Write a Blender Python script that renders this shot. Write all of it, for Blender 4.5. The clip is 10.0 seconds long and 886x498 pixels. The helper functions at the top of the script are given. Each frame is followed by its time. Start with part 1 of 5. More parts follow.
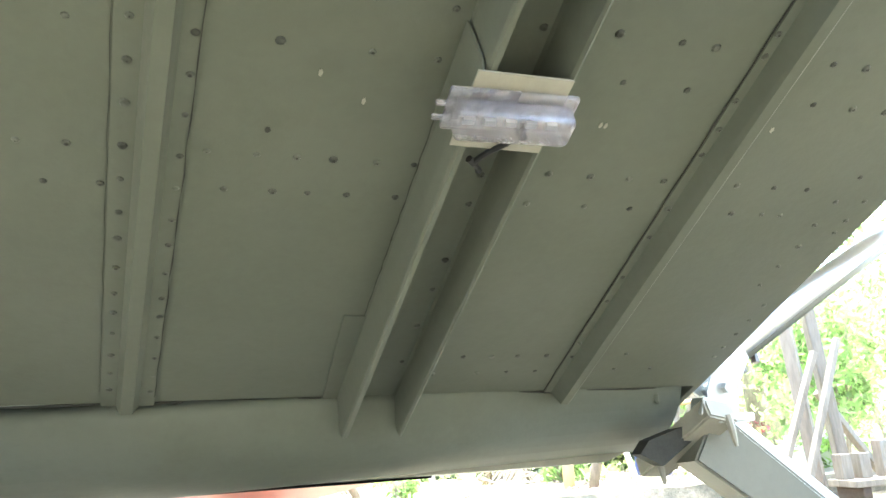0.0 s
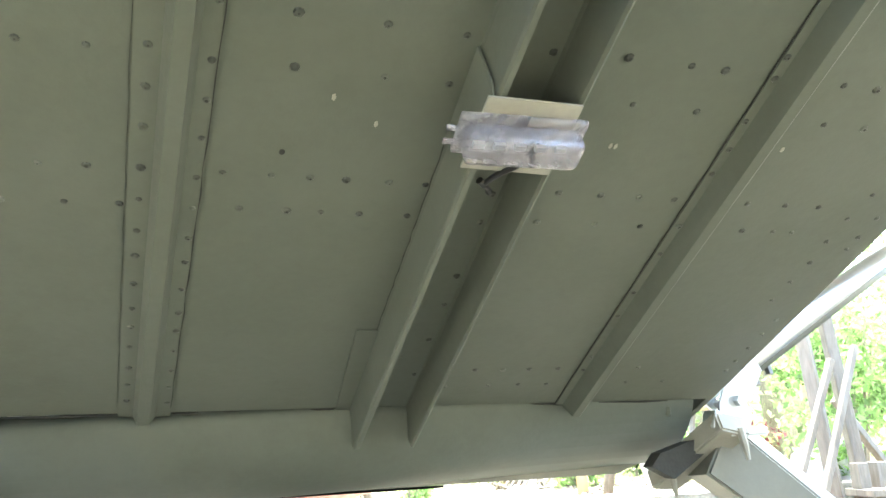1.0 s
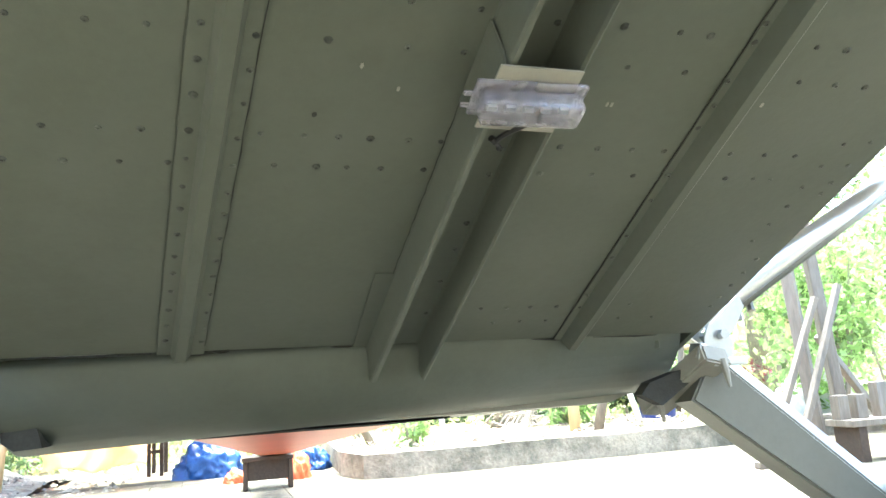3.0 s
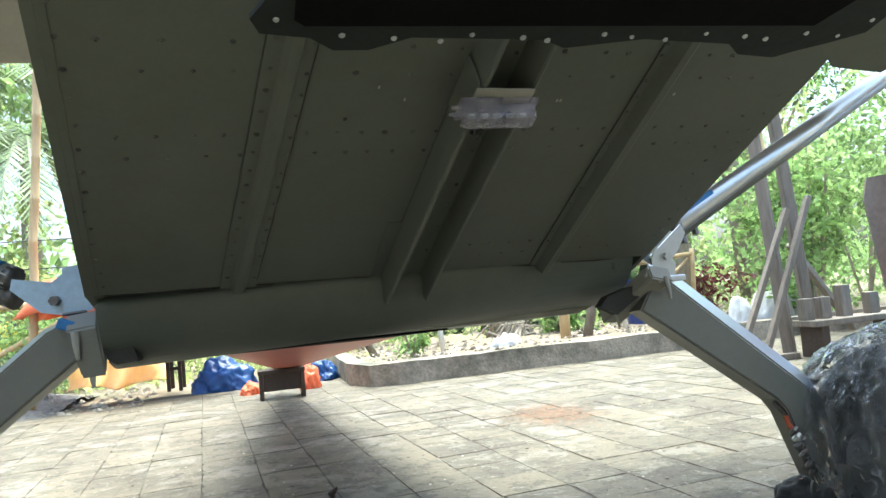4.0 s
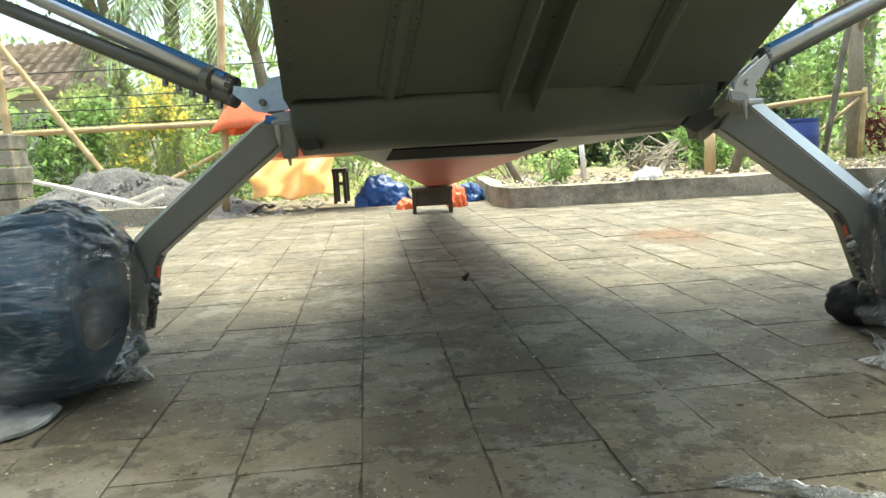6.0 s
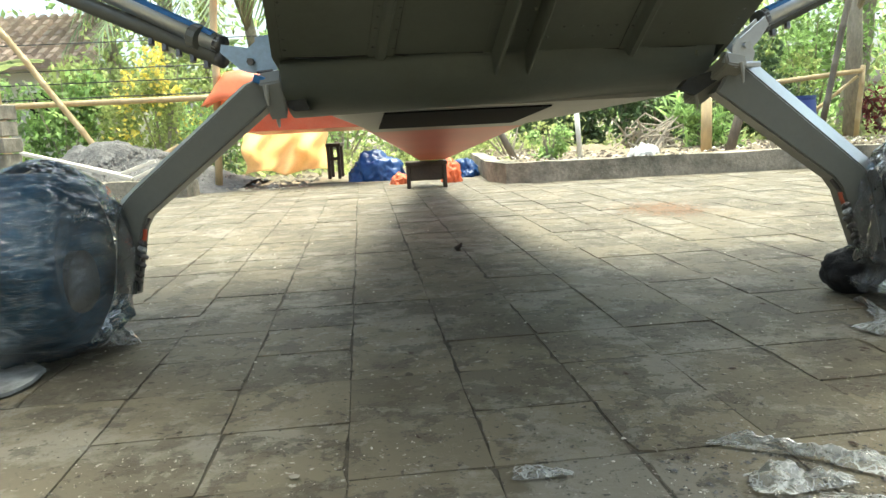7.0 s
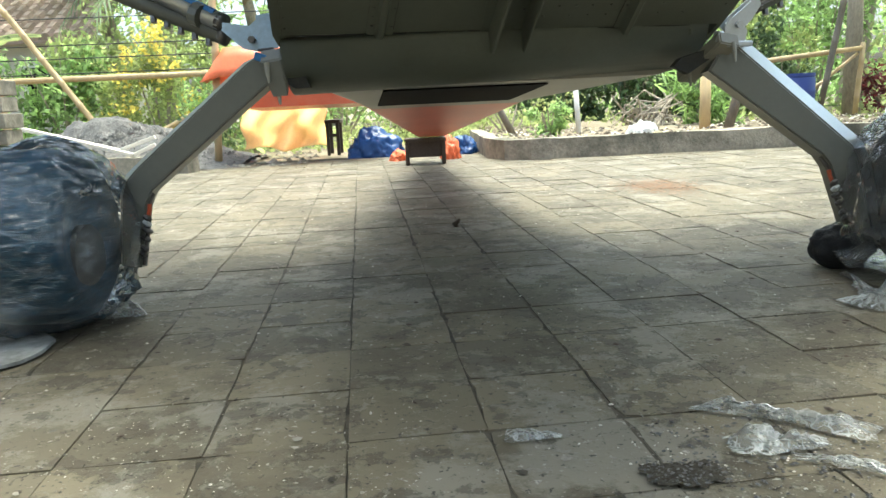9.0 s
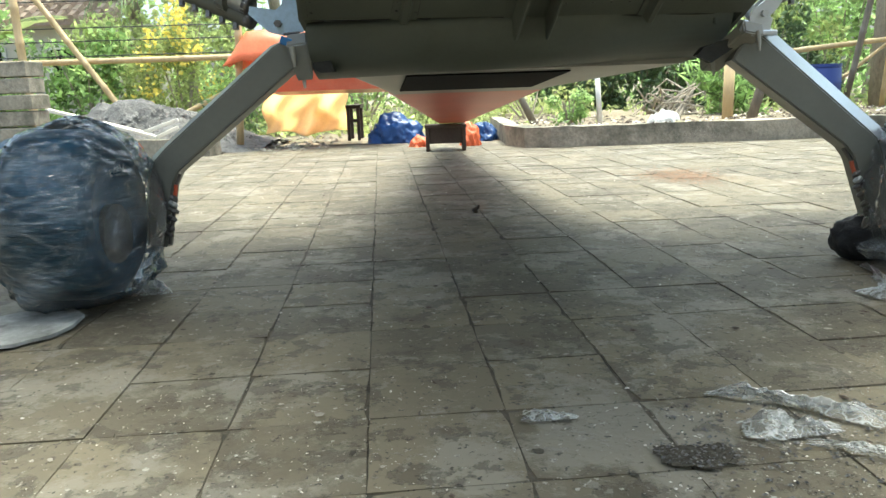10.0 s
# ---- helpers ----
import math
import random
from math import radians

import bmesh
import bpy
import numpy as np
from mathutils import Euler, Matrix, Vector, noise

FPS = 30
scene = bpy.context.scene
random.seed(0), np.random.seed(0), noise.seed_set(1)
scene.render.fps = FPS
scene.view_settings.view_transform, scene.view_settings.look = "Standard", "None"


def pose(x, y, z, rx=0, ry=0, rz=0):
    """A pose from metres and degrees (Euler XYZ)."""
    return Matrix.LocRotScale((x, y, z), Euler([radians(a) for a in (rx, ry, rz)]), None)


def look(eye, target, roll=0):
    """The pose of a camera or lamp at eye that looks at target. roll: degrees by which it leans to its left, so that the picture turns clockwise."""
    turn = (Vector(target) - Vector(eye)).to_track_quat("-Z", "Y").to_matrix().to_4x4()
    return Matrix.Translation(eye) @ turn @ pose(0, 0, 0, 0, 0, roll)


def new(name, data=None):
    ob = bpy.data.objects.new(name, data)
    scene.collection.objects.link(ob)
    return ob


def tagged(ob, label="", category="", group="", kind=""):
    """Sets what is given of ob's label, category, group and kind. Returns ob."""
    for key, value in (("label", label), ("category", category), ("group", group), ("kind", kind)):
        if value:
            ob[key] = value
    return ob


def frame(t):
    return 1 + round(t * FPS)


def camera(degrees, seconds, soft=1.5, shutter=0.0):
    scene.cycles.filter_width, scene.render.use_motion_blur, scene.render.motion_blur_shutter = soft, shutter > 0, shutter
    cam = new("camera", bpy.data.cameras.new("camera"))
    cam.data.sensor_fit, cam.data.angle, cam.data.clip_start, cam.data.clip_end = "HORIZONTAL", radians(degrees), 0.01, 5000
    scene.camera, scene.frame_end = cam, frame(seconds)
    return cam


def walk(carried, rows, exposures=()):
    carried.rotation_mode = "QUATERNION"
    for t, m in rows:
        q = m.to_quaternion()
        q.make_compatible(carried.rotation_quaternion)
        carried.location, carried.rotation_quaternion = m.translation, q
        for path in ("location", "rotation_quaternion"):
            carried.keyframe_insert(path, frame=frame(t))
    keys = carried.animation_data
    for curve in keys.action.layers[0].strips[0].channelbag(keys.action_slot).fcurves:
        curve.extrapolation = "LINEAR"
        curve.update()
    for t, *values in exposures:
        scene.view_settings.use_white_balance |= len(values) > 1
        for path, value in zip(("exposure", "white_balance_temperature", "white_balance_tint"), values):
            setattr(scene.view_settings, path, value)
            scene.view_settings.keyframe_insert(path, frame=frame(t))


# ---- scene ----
cam = camera(62.0, 10.0)
PATH = [
    (0, (-0.127, -1.083, 0.603), (0.375, 0.789, 1.098), -3.4),
    (0.5, (-0.125, -1.09, 0.613), (0.343, 0.781, 1.143), -2.9),
    (1, (-0.126, -1.096, 0.615), (0.337, 0.783, 1.119), -2.9),
    (1.5, (-0.133, -1.105, 0.625), (0.328, 0.773, 1.138), -3.0),
    (2, (-0.138, -1.118, 0.621), (0.313, 0.766, 1.117), -3.4),
    (2.5, (-0.147, -1.131, 0.614), (0.326, 0.756, 1.078), -4.6),
    (2.7, (-0.154, -1.143, 0.609), (0.332, 0.751, 1.033), -4.0),
    (3.8, (-0.227, -1.364, 0.588), (0.268, 0.565, 0.772), -4.4),
    (4, (-0.24, -1.455, 0.614), (0.249, 0.48, 0.742), -5.4),
    (4.5, (-0.242, -1.63, 0.655), (0.299, 0.295, 0.629), -5.1),
    (5, (-0.272, -1.816, 0.715), (0.12, 0.143, 0.624), -4.2),
    (5.5, (-0.252, -1.924, 0.703), (0.013, 0.057, 0.61), -5.7),
    (6, (-0.214, -1.883, 0.547), (-0.166, 0.097, 0.263), -3.2),
    (6.2, (-0.218, -1.863, 0.518), (-0.168, 0.112, 0.209), -2.6),
    (7.5, (-0.199, -1.868, 0.503), (-0.137, 0.101, 0.157), -3.0),
    (8, (-0.202, -1.882, 0.508), (-0.142, 0.086, 0.161), -3.1),
    (8.5, (-0.204, -1.894, 0.507), (-0.15, 0.074, 0.151), -3.4),
    (9, (-0.202, -1.912, 0.507), (-0.146, 0.047, 0.108), -2.7),
    (9.5, (-0.207, -1.919, 0.504), (-0.163, 0.036, 0.084), -1.7),
    (10, (-0.209, -1.935, 0.505), (-0.202, 0.018, 0.074), -2.0),
]
walk(cam, [(t, look(eye, target, roll)) for t, eye, target, roll in PATH],
     exposures=[(0.0, 4.5, 5850, -6), (2.5, 4.5, 5700, -6), (4.0, 2.45, 5700, -6), (5.0, 2.3, 5950, -5), (6.0, 2.25, 6550, -9), (7.5, 2.25, 6400, -9),
                (10.0, 2.2, 6150, -8)])

# ---- world and sun ----
SUN_ELEV, SUN_AZ = radians(78), radians(30)
world = bpy.data.worlds.new("world")
scene.world = world
world.use_nodes = True
wn = world.node_tree
sky = wn.nodes.new("ShaderNodeTexSky")
sky.sky_type, sky.sun_disc = "NISHITA", False
sky.sun_elevation, sky.sun_rotation = SUN_ELEV, SUN_AZ
sky.air_density, sky.dust_density = 0.7, 7.0
wn.links.new(sky.outputs[0], wn.nodes["Background"].inputs[0])
wn.nodes["Background"].inputs[1].default_value = 0.15
sun = new("sun", bpy.data.lights.new("sun", "SUN"))
sun.data.energy, sun.data.angle, sun.data.color = 0.68, radians(30), (1.0, 0.96, 0.88)
sun_dir = Vector((math.sin(SUN_AZ) * math.cos(SUN_ELEV), math.cos(SUN_AZ) * math.cos(SUN_ELEV), math.sin(SUN_ELEV)))
sun.matrix_world = look(sun_dir * 30, (0, 0, 0))


# ---- materials ----
def mat(name, color, rough=0.6, metal=0.0, vary=0.25, scale=6.0, bump=0.1, fine=60.0, dirt=None, dirt_amount=0.5,
        translucent=0.0, per_object=0.0, stretch=(1, 1, 1), spec=0.5, dust=None, dust_scale=1.3, dust_amount=0.5):
    """A surface with two scales of colour variation, patchy dirt and fine relief."""
    m = bpy.data.materials.new(name)
    m.use_nodes = True
    t = m.node_tree
    n, l = t.nodes, t.links
    b = n["Principled BSDF"]
    co = n.new("ShaderNodeNewGeometry")
    mp = n.new("ShaderNodeMapping")
    mp.inputs["Scale"].default_value = stretch
    l.new(co.outputs["Position"], mp.inputs[0])

    def tex(s, detail=4.0, rough_=0.6):
        x = n.new("ShaderNodeTexNoise")
        x.inputs["Scale"].default_value, x.inputs["Detail"].default_value = s, detail
        x.inputs["Roughness"].default_value = rough_
        l.new(mp.outputs[0], x.inputs[0])
        return x

    big, small = tex(scale), tex(fine, 3.0)
    add = n.new("ShaderNodeMath")
    add.operation = "ADD"
    l.new(big.outputs[0], add.inputs[0])
    l.new(small.outputs[0], add.inputs[1])
    rng = n.new("ShaderNodeMapRange")
    rng.inputs[1].default_value, rng.inputs[2].default_value = 0.6, 1.4
    rng.inputs[3].default_value, rng.inputs[4].default_value = 1 - vary, 1 + vary
    l.new(add.outputs[0], rng.inputs[0])
    value = rng.outputs[0]
    if per_object:
        info = n.new("ShaderNodeObjectInfo")
        geo = n.new("ShaderNodeNewGeometry")
        s = n.new("ShaderNodeMath")
        s.operation = "ADD"
        l.new(info.outputs["Random"], s.inputs[0])
        l.new(geo.outputs["Random Per Island"], s.inputs[1])
        fr = n.new("ShaderNodeMath")
        fr.operation = "FRACT"
        l.new(s.outputs[0], fr.inputs[0])
        r2 = n.new("ShaderNodeMapRange")
        r2.inputs[3].default_value, r2.inputs[4].default_value = 1 - per_object, 1 + per_object
        l.new(fr.outputs[0], r2.inputs[0])
        mul = n.new("ShaderNodeMath")
        mul.operation = "MULTIPLY"
        l.new(value, mul.inputs[0])
        l.new(r2.outputs[0], mul.inputs[1])
        value = mul.outputs[0]
    hsv = n.new("ShaderNodeHueSaturation")
    hsv.inputs["Color"].default_value = (*color, 1)
    l.new(value, hsv.inputs["Value"])
    out = hsv.outputs[0]
    if dirt:
        d = tex(scale * 0.45 + 0.37, 8.0, 0.72)
        ramp = n.new("ShaderNodeMapRange")
        ramp.inputs[1].default_value, ramp.inputs[2].default_value = 0.48, 0.68
        ramp.inputs[4].default_value = dirt_amount
        l.new(d.outputs[0], ramp.inputs[0])
        mix = n.new("ShaderNodeMix")
        mix.data_type = "RGBA"
        l.new(ramp.outputs[0], mix.inputs[0])
        l.new(out, mix.inputs[6])
        mix.inputs[7].default_value = (*dirt, 1)
        out = mix.outputs[2]
    if dust:
        d = tex(dust_scale, 7.0, 0.68)
        ramp = n.new("ShaderNodeMapRange")
        ramp.inputs[1].default_value, ramp.inputs[2].default_value = 0.46, 0.62
        ramp.inputs[4].default_value = dust_amount
        l.new(d.outputs[0], ramp.inputs[0])
        mix = n.new("ShaderNodeMix")
        mix.data_type = "RGBA"
        l.new(ramp.outputs[0], mix.inputs[0])
        l.new(out, mix.inputs[6])
        mix.inputs[7].default_value = (*dust, 1)
        out = mix.outputs[2]
    l.new(out, b.inputs["Base Color"])
    b.inputs["Roughness"].default_value, b.inputs["Metallic"].default_value = rough, metal
    b.inputs["Specular IOR Level"].default_value = spec
    if bump:
        bp = n.new("ShaderNodeBump")
        bp.inputs["Strength"].default_value, bp.inputs["Distance"].default_value = bump, 0.01
        l.new(add.outputs[0], bp.inputs["Height"])
        l.new(bp.outputs[0], b.inputs["Normal"])
    if translucent:
        tr = n.new("ShaderNodeBsdfTranslucent")
        l.new(out, tr.inputs[0])
        ms = n.new("ShaderNodeMixShader")
        ms.inputs[0].default_value = translucent
        l.new(b.outputs[0], ms.inputs[1])
        l.new(tr.outputs[0], ms.inputs[2])
        l.new(ms.outputs[0], n["Material Output"].inputs[0])
    return m


def clear_film(name, tint, milky, crease_milky, rough, crease=5.0, stretch=(1, 1, 1), relief=0.25, haze_share=0.4, speckle=0.0):
    """Thin clear plastic: see-through and glossy, with thin milky crease lines."""
    m = bpy.data.materials.new(name)
    m.use_nodes = True
    n, l = m.node_tree.nodes, m.node_tree.links
    b = n["Principled BSDF"]
    b.inputs["Base Color"].default_value = (*tint, 1)
    b.inputs["Roughness"].default_value = rough
    b.inputs["Specular IOR Level"].default_value = 0.9
    tr = n.new("ShaderNodeBsdfTransparent")
    co = n.new("ShaderNodeNewGeometry")

    def streak(scale, turn):
        mp = n.new("ShaderNodeMapping")
        mp.inputs["Scale"].default_value = stretch
        mp.inputs["Rotation"].default_value = (turn, 0.4 * turn, 0.7 * turn)
        l.new(co.outputs["Position"], mp.inputs[0])
        x = n.new("ShaderNodeTexNoise")
        x.inputs["Scale"].default_value, x.inputs["Detail"].default_value, x.inputs["Roughness"].default_value = scale, 2.5, 0.55
        l.new(mp.outputs[0], x.inputs[0])
        mid = n.new("ShaderNodeMath")
        mid.operation = "SUBTRACT"
        mid.inputs[1].default_value = 0.5
        l.new(x.outputs[0], mid.inputs[0])
        size = n.new("ShaderNodeMath")
        size.operation = "ABSOLUTE"
        l.new(mid.outputs[0], size.inputs[0])
        r = n.new("ShaderNodeMapRange")
        r.inputs[1].default_value, r.inputs[2].default_value = 0.002, 0.03
        l.new(size.outputs[0], r.inputs[0])
        return r.outputs[0]

    low = n.new("ShaderNodeMath")
    low.operation = "MINIMUM"
    l.new(streak(crease, 0.7), low.inputs[0])
    l.new(streak(crease * 2.3, 2.1), low.inputs[1])
    haze = n.new("ShaderNodeTexNoise")
    haze.inputs["Scale"].default_value = crease * 0.8
    l.new(co.outputs["Position"], haze.inputs[0])
    r = n.new("ShaderNodeMapRange")
    r.inputs[3].default_value, r.inputs[4].default_value = 1 - crease_milky, 1 - milky
    l.new(low.outputs[0], r.inputs[0])
    hz = n.new("ShaderNodeMapRange")
    hz.inputs[1].default_value, hz.inputs[2].default_value = 0.48, 0.7
    hz.inputs[3].default_value, hz.inputs[4].default_value = 1.0, 1.0 - haze_share
    l.new(haze.outputs[0], hz.inputs[0])
    mul = n.new("ShaderNodeMath")
    mul.operation = "MULTIPLY"
    l.new(r.outputs[0], mul.inputs[0])
    l.new(hz.outputs[0], mul.inputs[1])
    dots = n.new("ShaderNodeTexNoise")
    dots.inputs["Scale"].default_value, dots.inputs["Detail"].default_value = 190.0, 4.0
    l.new(co.outputs["Position"], dots.inputs[0])
    dr = n.new("ShaderNodeMapRange")
    dr.inputs[1].default_value, dr.inputs[2].default_value = 0.6, 0.68
    dr.inputs[3].default_value, dr.inputs[4].default_value = 1.0, 1.0 - speckle
    l.new(dots.outputs[0], dr.inputs[0])
    thin = n.new("ShaderNodeMath")
    thin.operation = "MULTIPLY"
    l.new(mul.outputs[0], thin.inputs[0])
    l.new(dr.outputs[0], thin.inputs[1])
    mx = n.new("ShaderNodeMixShader")
    l.new(thin.outputs[0], mx.inputs[0])
    l.new(b.outputs[0], mx.inputs[1])
    l.new(tr.outputs[0], mx.inputs[2])
    bp = n.new("ShaderNodeBump")
    bp.inputs["Strength"].default_value, bp.inputs["Distance"].default_value = relief, 0.01
    speck = n.new("ShaderNodeTexNoise")
    speck.inputs["Scale"].default_value, speck.inputs["Detail"].default_value = 70.0, 3.0
    l.new(co.outputs["Position"], speck.inputs[0])
    both = n.new("ShaderNodeMath")
    both.operation = "ADD"
    l.new(low.outputs[0], both.inputs[0])
    l.new(speck.outputs[0], both.inputs[1])
    l.new(both.outputs[0], bp.inputs["Height"])
    l.new(bp.outputs[0], b.inputs["Normal"])
    gl = n.new("ShaderNodeBsdfGlossy")
    gl.inputs["Roughness"].default_value = rough
    l.new(bp.outputs[0], gl.inputs["Normal"])
    fr = n.new("ShaderNodeFresnel")
    fr.inputs[0].default_value = 1.45
    l.new(bp.outputs[0], fr.inputs["Normal"])
    m2 = n.new("ShaderNodeMixShader")
    l.new(fr.outputs[0], m2.inputs[0])
    l.new(mx.outputs[0], m2.inputs[1])
    l.new(gl.outputs[0], m2.inputs[2])
    l.new(m2.outputs[0], n["Material Output"].inputs[0])
    return m


def stained(name, base, rough, layers, relief, per_object=0.13):
    """A worn surface: stain layers of (colour, scale, threshold, softness, share), laid over one another."""
    m = bpy.data.materials.new(name)
    m.use_nodes = True
    n, l = m.node_tree.nodes, m.node_tree.links
    b = n["Principled BSDF"]
    b.inputs["Roughness"].default_value = rough
    geo = n.new("ShaderNodeNewGeometry")
    info = n.new("ShaderNodeObjectInfo")
    s = n.new("ShaderNodeMath")
    s.operation = "ADD"
    l.new(info.outputs["Random"], s.inputs[0])
    l.new(geo.outputs["Random Per Island"], s.inputs[1])
    fr = n.new("ShaderNodeMath")
    fr.operation = "FRACT"
    l.new(s.outputs[0], fr.inputs[0])
    rg = n.new("ShaderNodeMapRange")
    rg.inputs[3].default_value, rg.inputs[4].default_value = 1 - per_object, 1 + per_object
    l.new(fr.outputs[0], rg.inputs[0])
    hsv = n.new("ShaderNodeHueSaturation")
    hsv.inputs["Color"].default_value = (*base, 1)
    l.new(rg.outputs[0], hsv.inputs["Value"])
    out, height = hsv.outputs[0], None
    for k, (colour, scale, edge, soft, share) in enumerate(layers):
        mp = n.new("ShaderNodeMapping")
        mp.inputs["Location"].default_value = (3.1 * k, 1.7 * k, 0.6 * k)
        l.new(geo.outputs["Position"], mp.inputs[0])
        x = n.new("ShaderNodeTexNoise")
        x.inputs["Scale"].default_value, x.inputs["Detail"].default_value, x.inputs["Roughness"].default_value = scale, 9.0, 0.68
        l.new(mp.outputs[0], x.inputs[0])
        r = n.new("ShaderNodeMapRange")
        r.inputs[1].default_value, r.inputs[2].default_value, r.inputs[4].default_value = edge - soft, edge + soft, share
        l.new(x.outputs[0], r.inputs[0])
        mix = n.new("ShaderNodeMix")
        mix.data_type = "RGBA"
        l.new(r.outputs[0], mix.inputs[0])
        l.new(out, mix.inputs[6])
        mix.inputs[7].default_value = (*colour, 1)
        out = mix.outputs[2]
        if height is None:
            height = r.outputs[0]
        else:
            a = n.new("ShaderNodeMath")
            a.operation = "ADD"
            l.new(height, a.inputs[0])
            l.new(r.outputs[0], a.inputs[1])
            height = a.outputs[0]
    l.new(out, b.inputs["Base Color"])
    bp = n.new("ShaderNodeBump")
    bp.inputs["Strength"].default_value, bp.inputs["Distance"].default_value = relief, 0.004
    l.new(height, bp.inputs["Height"])
    l.new(bp.outputs[0], b.inputs["Normal"])
    return m


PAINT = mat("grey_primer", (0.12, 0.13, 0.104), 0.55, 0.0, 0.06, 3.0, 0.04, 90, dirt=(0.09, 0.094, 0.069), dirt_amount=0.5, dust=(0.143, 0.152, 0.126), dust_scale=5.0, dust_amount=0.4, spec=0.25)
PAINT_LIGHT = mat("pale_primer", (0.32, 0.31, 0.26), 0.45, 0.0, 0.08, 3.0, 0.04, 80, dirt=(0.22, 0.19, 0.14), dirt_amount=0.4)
GEAR_PAINT = mat("gear_grey_paint", (0.155, 0.156, 0.13), 0.36, 0.1, 0.08, 5.0, 0.04, 70, dirt=(0.14, 0.125, 0.095), dirt_amount=0.35)
ALLOY = mat("bare_aluminium", (0.6, 0.62, 0.63), 0.3, 0.9, 0.08, 6.0, 0.03, 120)
FILM_BLUE = mat("blue_protective_film", (0.03, 0.15, 0.36), 0.4, 0.0, 0.2, 12, 0.05, 80)
FILM_PALE = mat("pale_blue_film", (0.45, 0.58, 0.7), 0.4, 0.2, 0.2, 8, 0.05, 80)
STEEL = mat("dark_bolt_steel", (0.16, 0.15, 0.14), 0.45, 0.8, 0.3, 30, 0.1, 150)
BLACK = mat("black_panel", (0.004, 0.004, 0.004), 0.9, 0.0, 0.3, 6, 0.08, 60, spec=0.1)
BLACK_FLANGE = mat("black_green_flange", (0.014, 0.018, 0.016), 0.7, 0.0, 0.3, 6, 0.08, 60, spec=0.3)
CAVITY = mat("dark_cavity", (0.005, 0.005, 0.005), 0.9, 0.0, 0.3, 8, 0.05, 50, spec=0.1)
RIVET = mat("rivet_grey", (0.082, 0.088, 0.072), 0.45, 0.2, 0.3, 40, 0.05, 200, per_object=0.5)
RIVET_BRIGHT = mat("bright_rivet", (0.55, 0.56, 0.55), 0.35, 0.6, 0.1, 40, 0.03, 200)
SEAM = mat("seam_shadow_sealant", (0.035, 0.035, 0.03), 0.8, 0.0, 0.3, 40, 0.1, 200)
ORANGE_PAINT = mat("orange_red_paint", (0.5, 0.085, 0.035), 0.35, 0.0, 0.15, 3, 0.04, 60, dirt=(0.45, 0.2, 0.12), dirt_amount=0.4)
FOAM = mat("speckled_foam", (0.3, 0.3, 0.28), 0.8, 0.0, 0.2, 14, 0.3, 60, dirt=(0.05, 0.045, 0.04), dirt_amount=0.9, dust=(0.2, 0.2, 0.18), dust_scale=18.0, dust_amount=0.6)
RUBBER = mat("tyre_rubber", (0.012, 0.012, 0.013), 0.75, 0.0, 0.3, 20, 0.3, 120)
BLUE_WRAP = mat("dark_blue_wrap", (0.004, 0.044, 0.085), 0.4, 0.0, 0.7, 9, 0.3, 45, stretch=(0.6, 0.6, 5.0), spec=0.3)
FILM = clear_film("clear_plastic_film", (0.7, 0.77, 0.8), 0.02, 0.12, 0.08, 4.0, (0.8, 0.8, 2.2), 0.4, 0.2, 0.16)
FILM_WHITE = clear_film("crinkled_whitish_film", (0.8, 0.83, 0.84), 0.07, 0.22, 0.07, 5.0, (0.8, 1.4, 0.9), 0.7, 0.35, 0.1)
FILM_MILKY = clear_film("crumpled_clear_plastic", (0.55, 0.56, 0.52), 0.14, 0.5, 0.3, 24.0, (1, 1, 1), 0.15, 0.3, 0.2)
LENS = clear_film("clear_lamp_lens", (0.62, 0.58, 0.66), 0.12, 0.18, 0.08, 3.0)
TILE = stained("cement_tile", (0.126, 0.106, 0.068), 0.68, [((0.048, 0.038, 0.022), 2.2, 0.53, 0.06, 0.6), ((0.215, 0.198, 0.155), 3.4, 0.55, 0.03, 0.65),
                                                         ((0.055, 0.045, 0.028), 11.0, 0.56, 0.015, 0.65), ((0.2, 0.185, 0.15), 19.0, 0.6, 0.015, 0.6),
                                                         ((0.36, 0.34, 0.29), 55.0, 0.63, 0.012, 0.85), ((0.018, 0.015, 0.009), 70.0, 0.615, 0.012, 0.85)], 0.6, 0.24)
JOINT = mat("joint_soil", (0.04, 0.034, 0.023), 0.95, 0.0, 0.6, 4, 0.5, 60, dust=(0.1, 0.086, 0.06), dust_scale=5.0, dust_amount=0.9)
SOIL = mat("garden_soil", (0.2, 0.16, 0.11), 0.95, 0.0, 0.4, 1.5, 0.8, 25, dirt=(0.1, 0.12, 0.05), dirt_amount=0.7)
CONCRETE = mat("mossy_concrete", (0.3, 0.27, 0.21), 0.85, 0.0, 0.35, 7, 0.7, 45, dirt=(0.05, 0.05, 0.036), dirt_amount=0.6, dust=(0.055, 0.055, 0.038), dust_scale=1.7, dust_amount=0.85)
GRAVEL = mat("grey_gravel", (0.12, 0.115, 0.108), 0.9, 0.0, 0.5, 14, 1.0, 60, per_object=0.4)
BAMBOO = mat("dry_bamboo", (0.45, 0.33, 0.17), 0.5, 0.0, 0.25, 4, 0.1, 40, stretch=(1, 1, 0.2))
WOOD = mat("weathered_wood", (0.17, 0.145, 0.115), 0.8, 0.0, 0.35, 6, 0.4, 60, stretch=(1, 1, 0.15))
WOOD_BROWN = mat("brown_wood", (0.05, 0.033, 0.021), 0.7, 0.0, 0.35, 6, 0.3, 60)
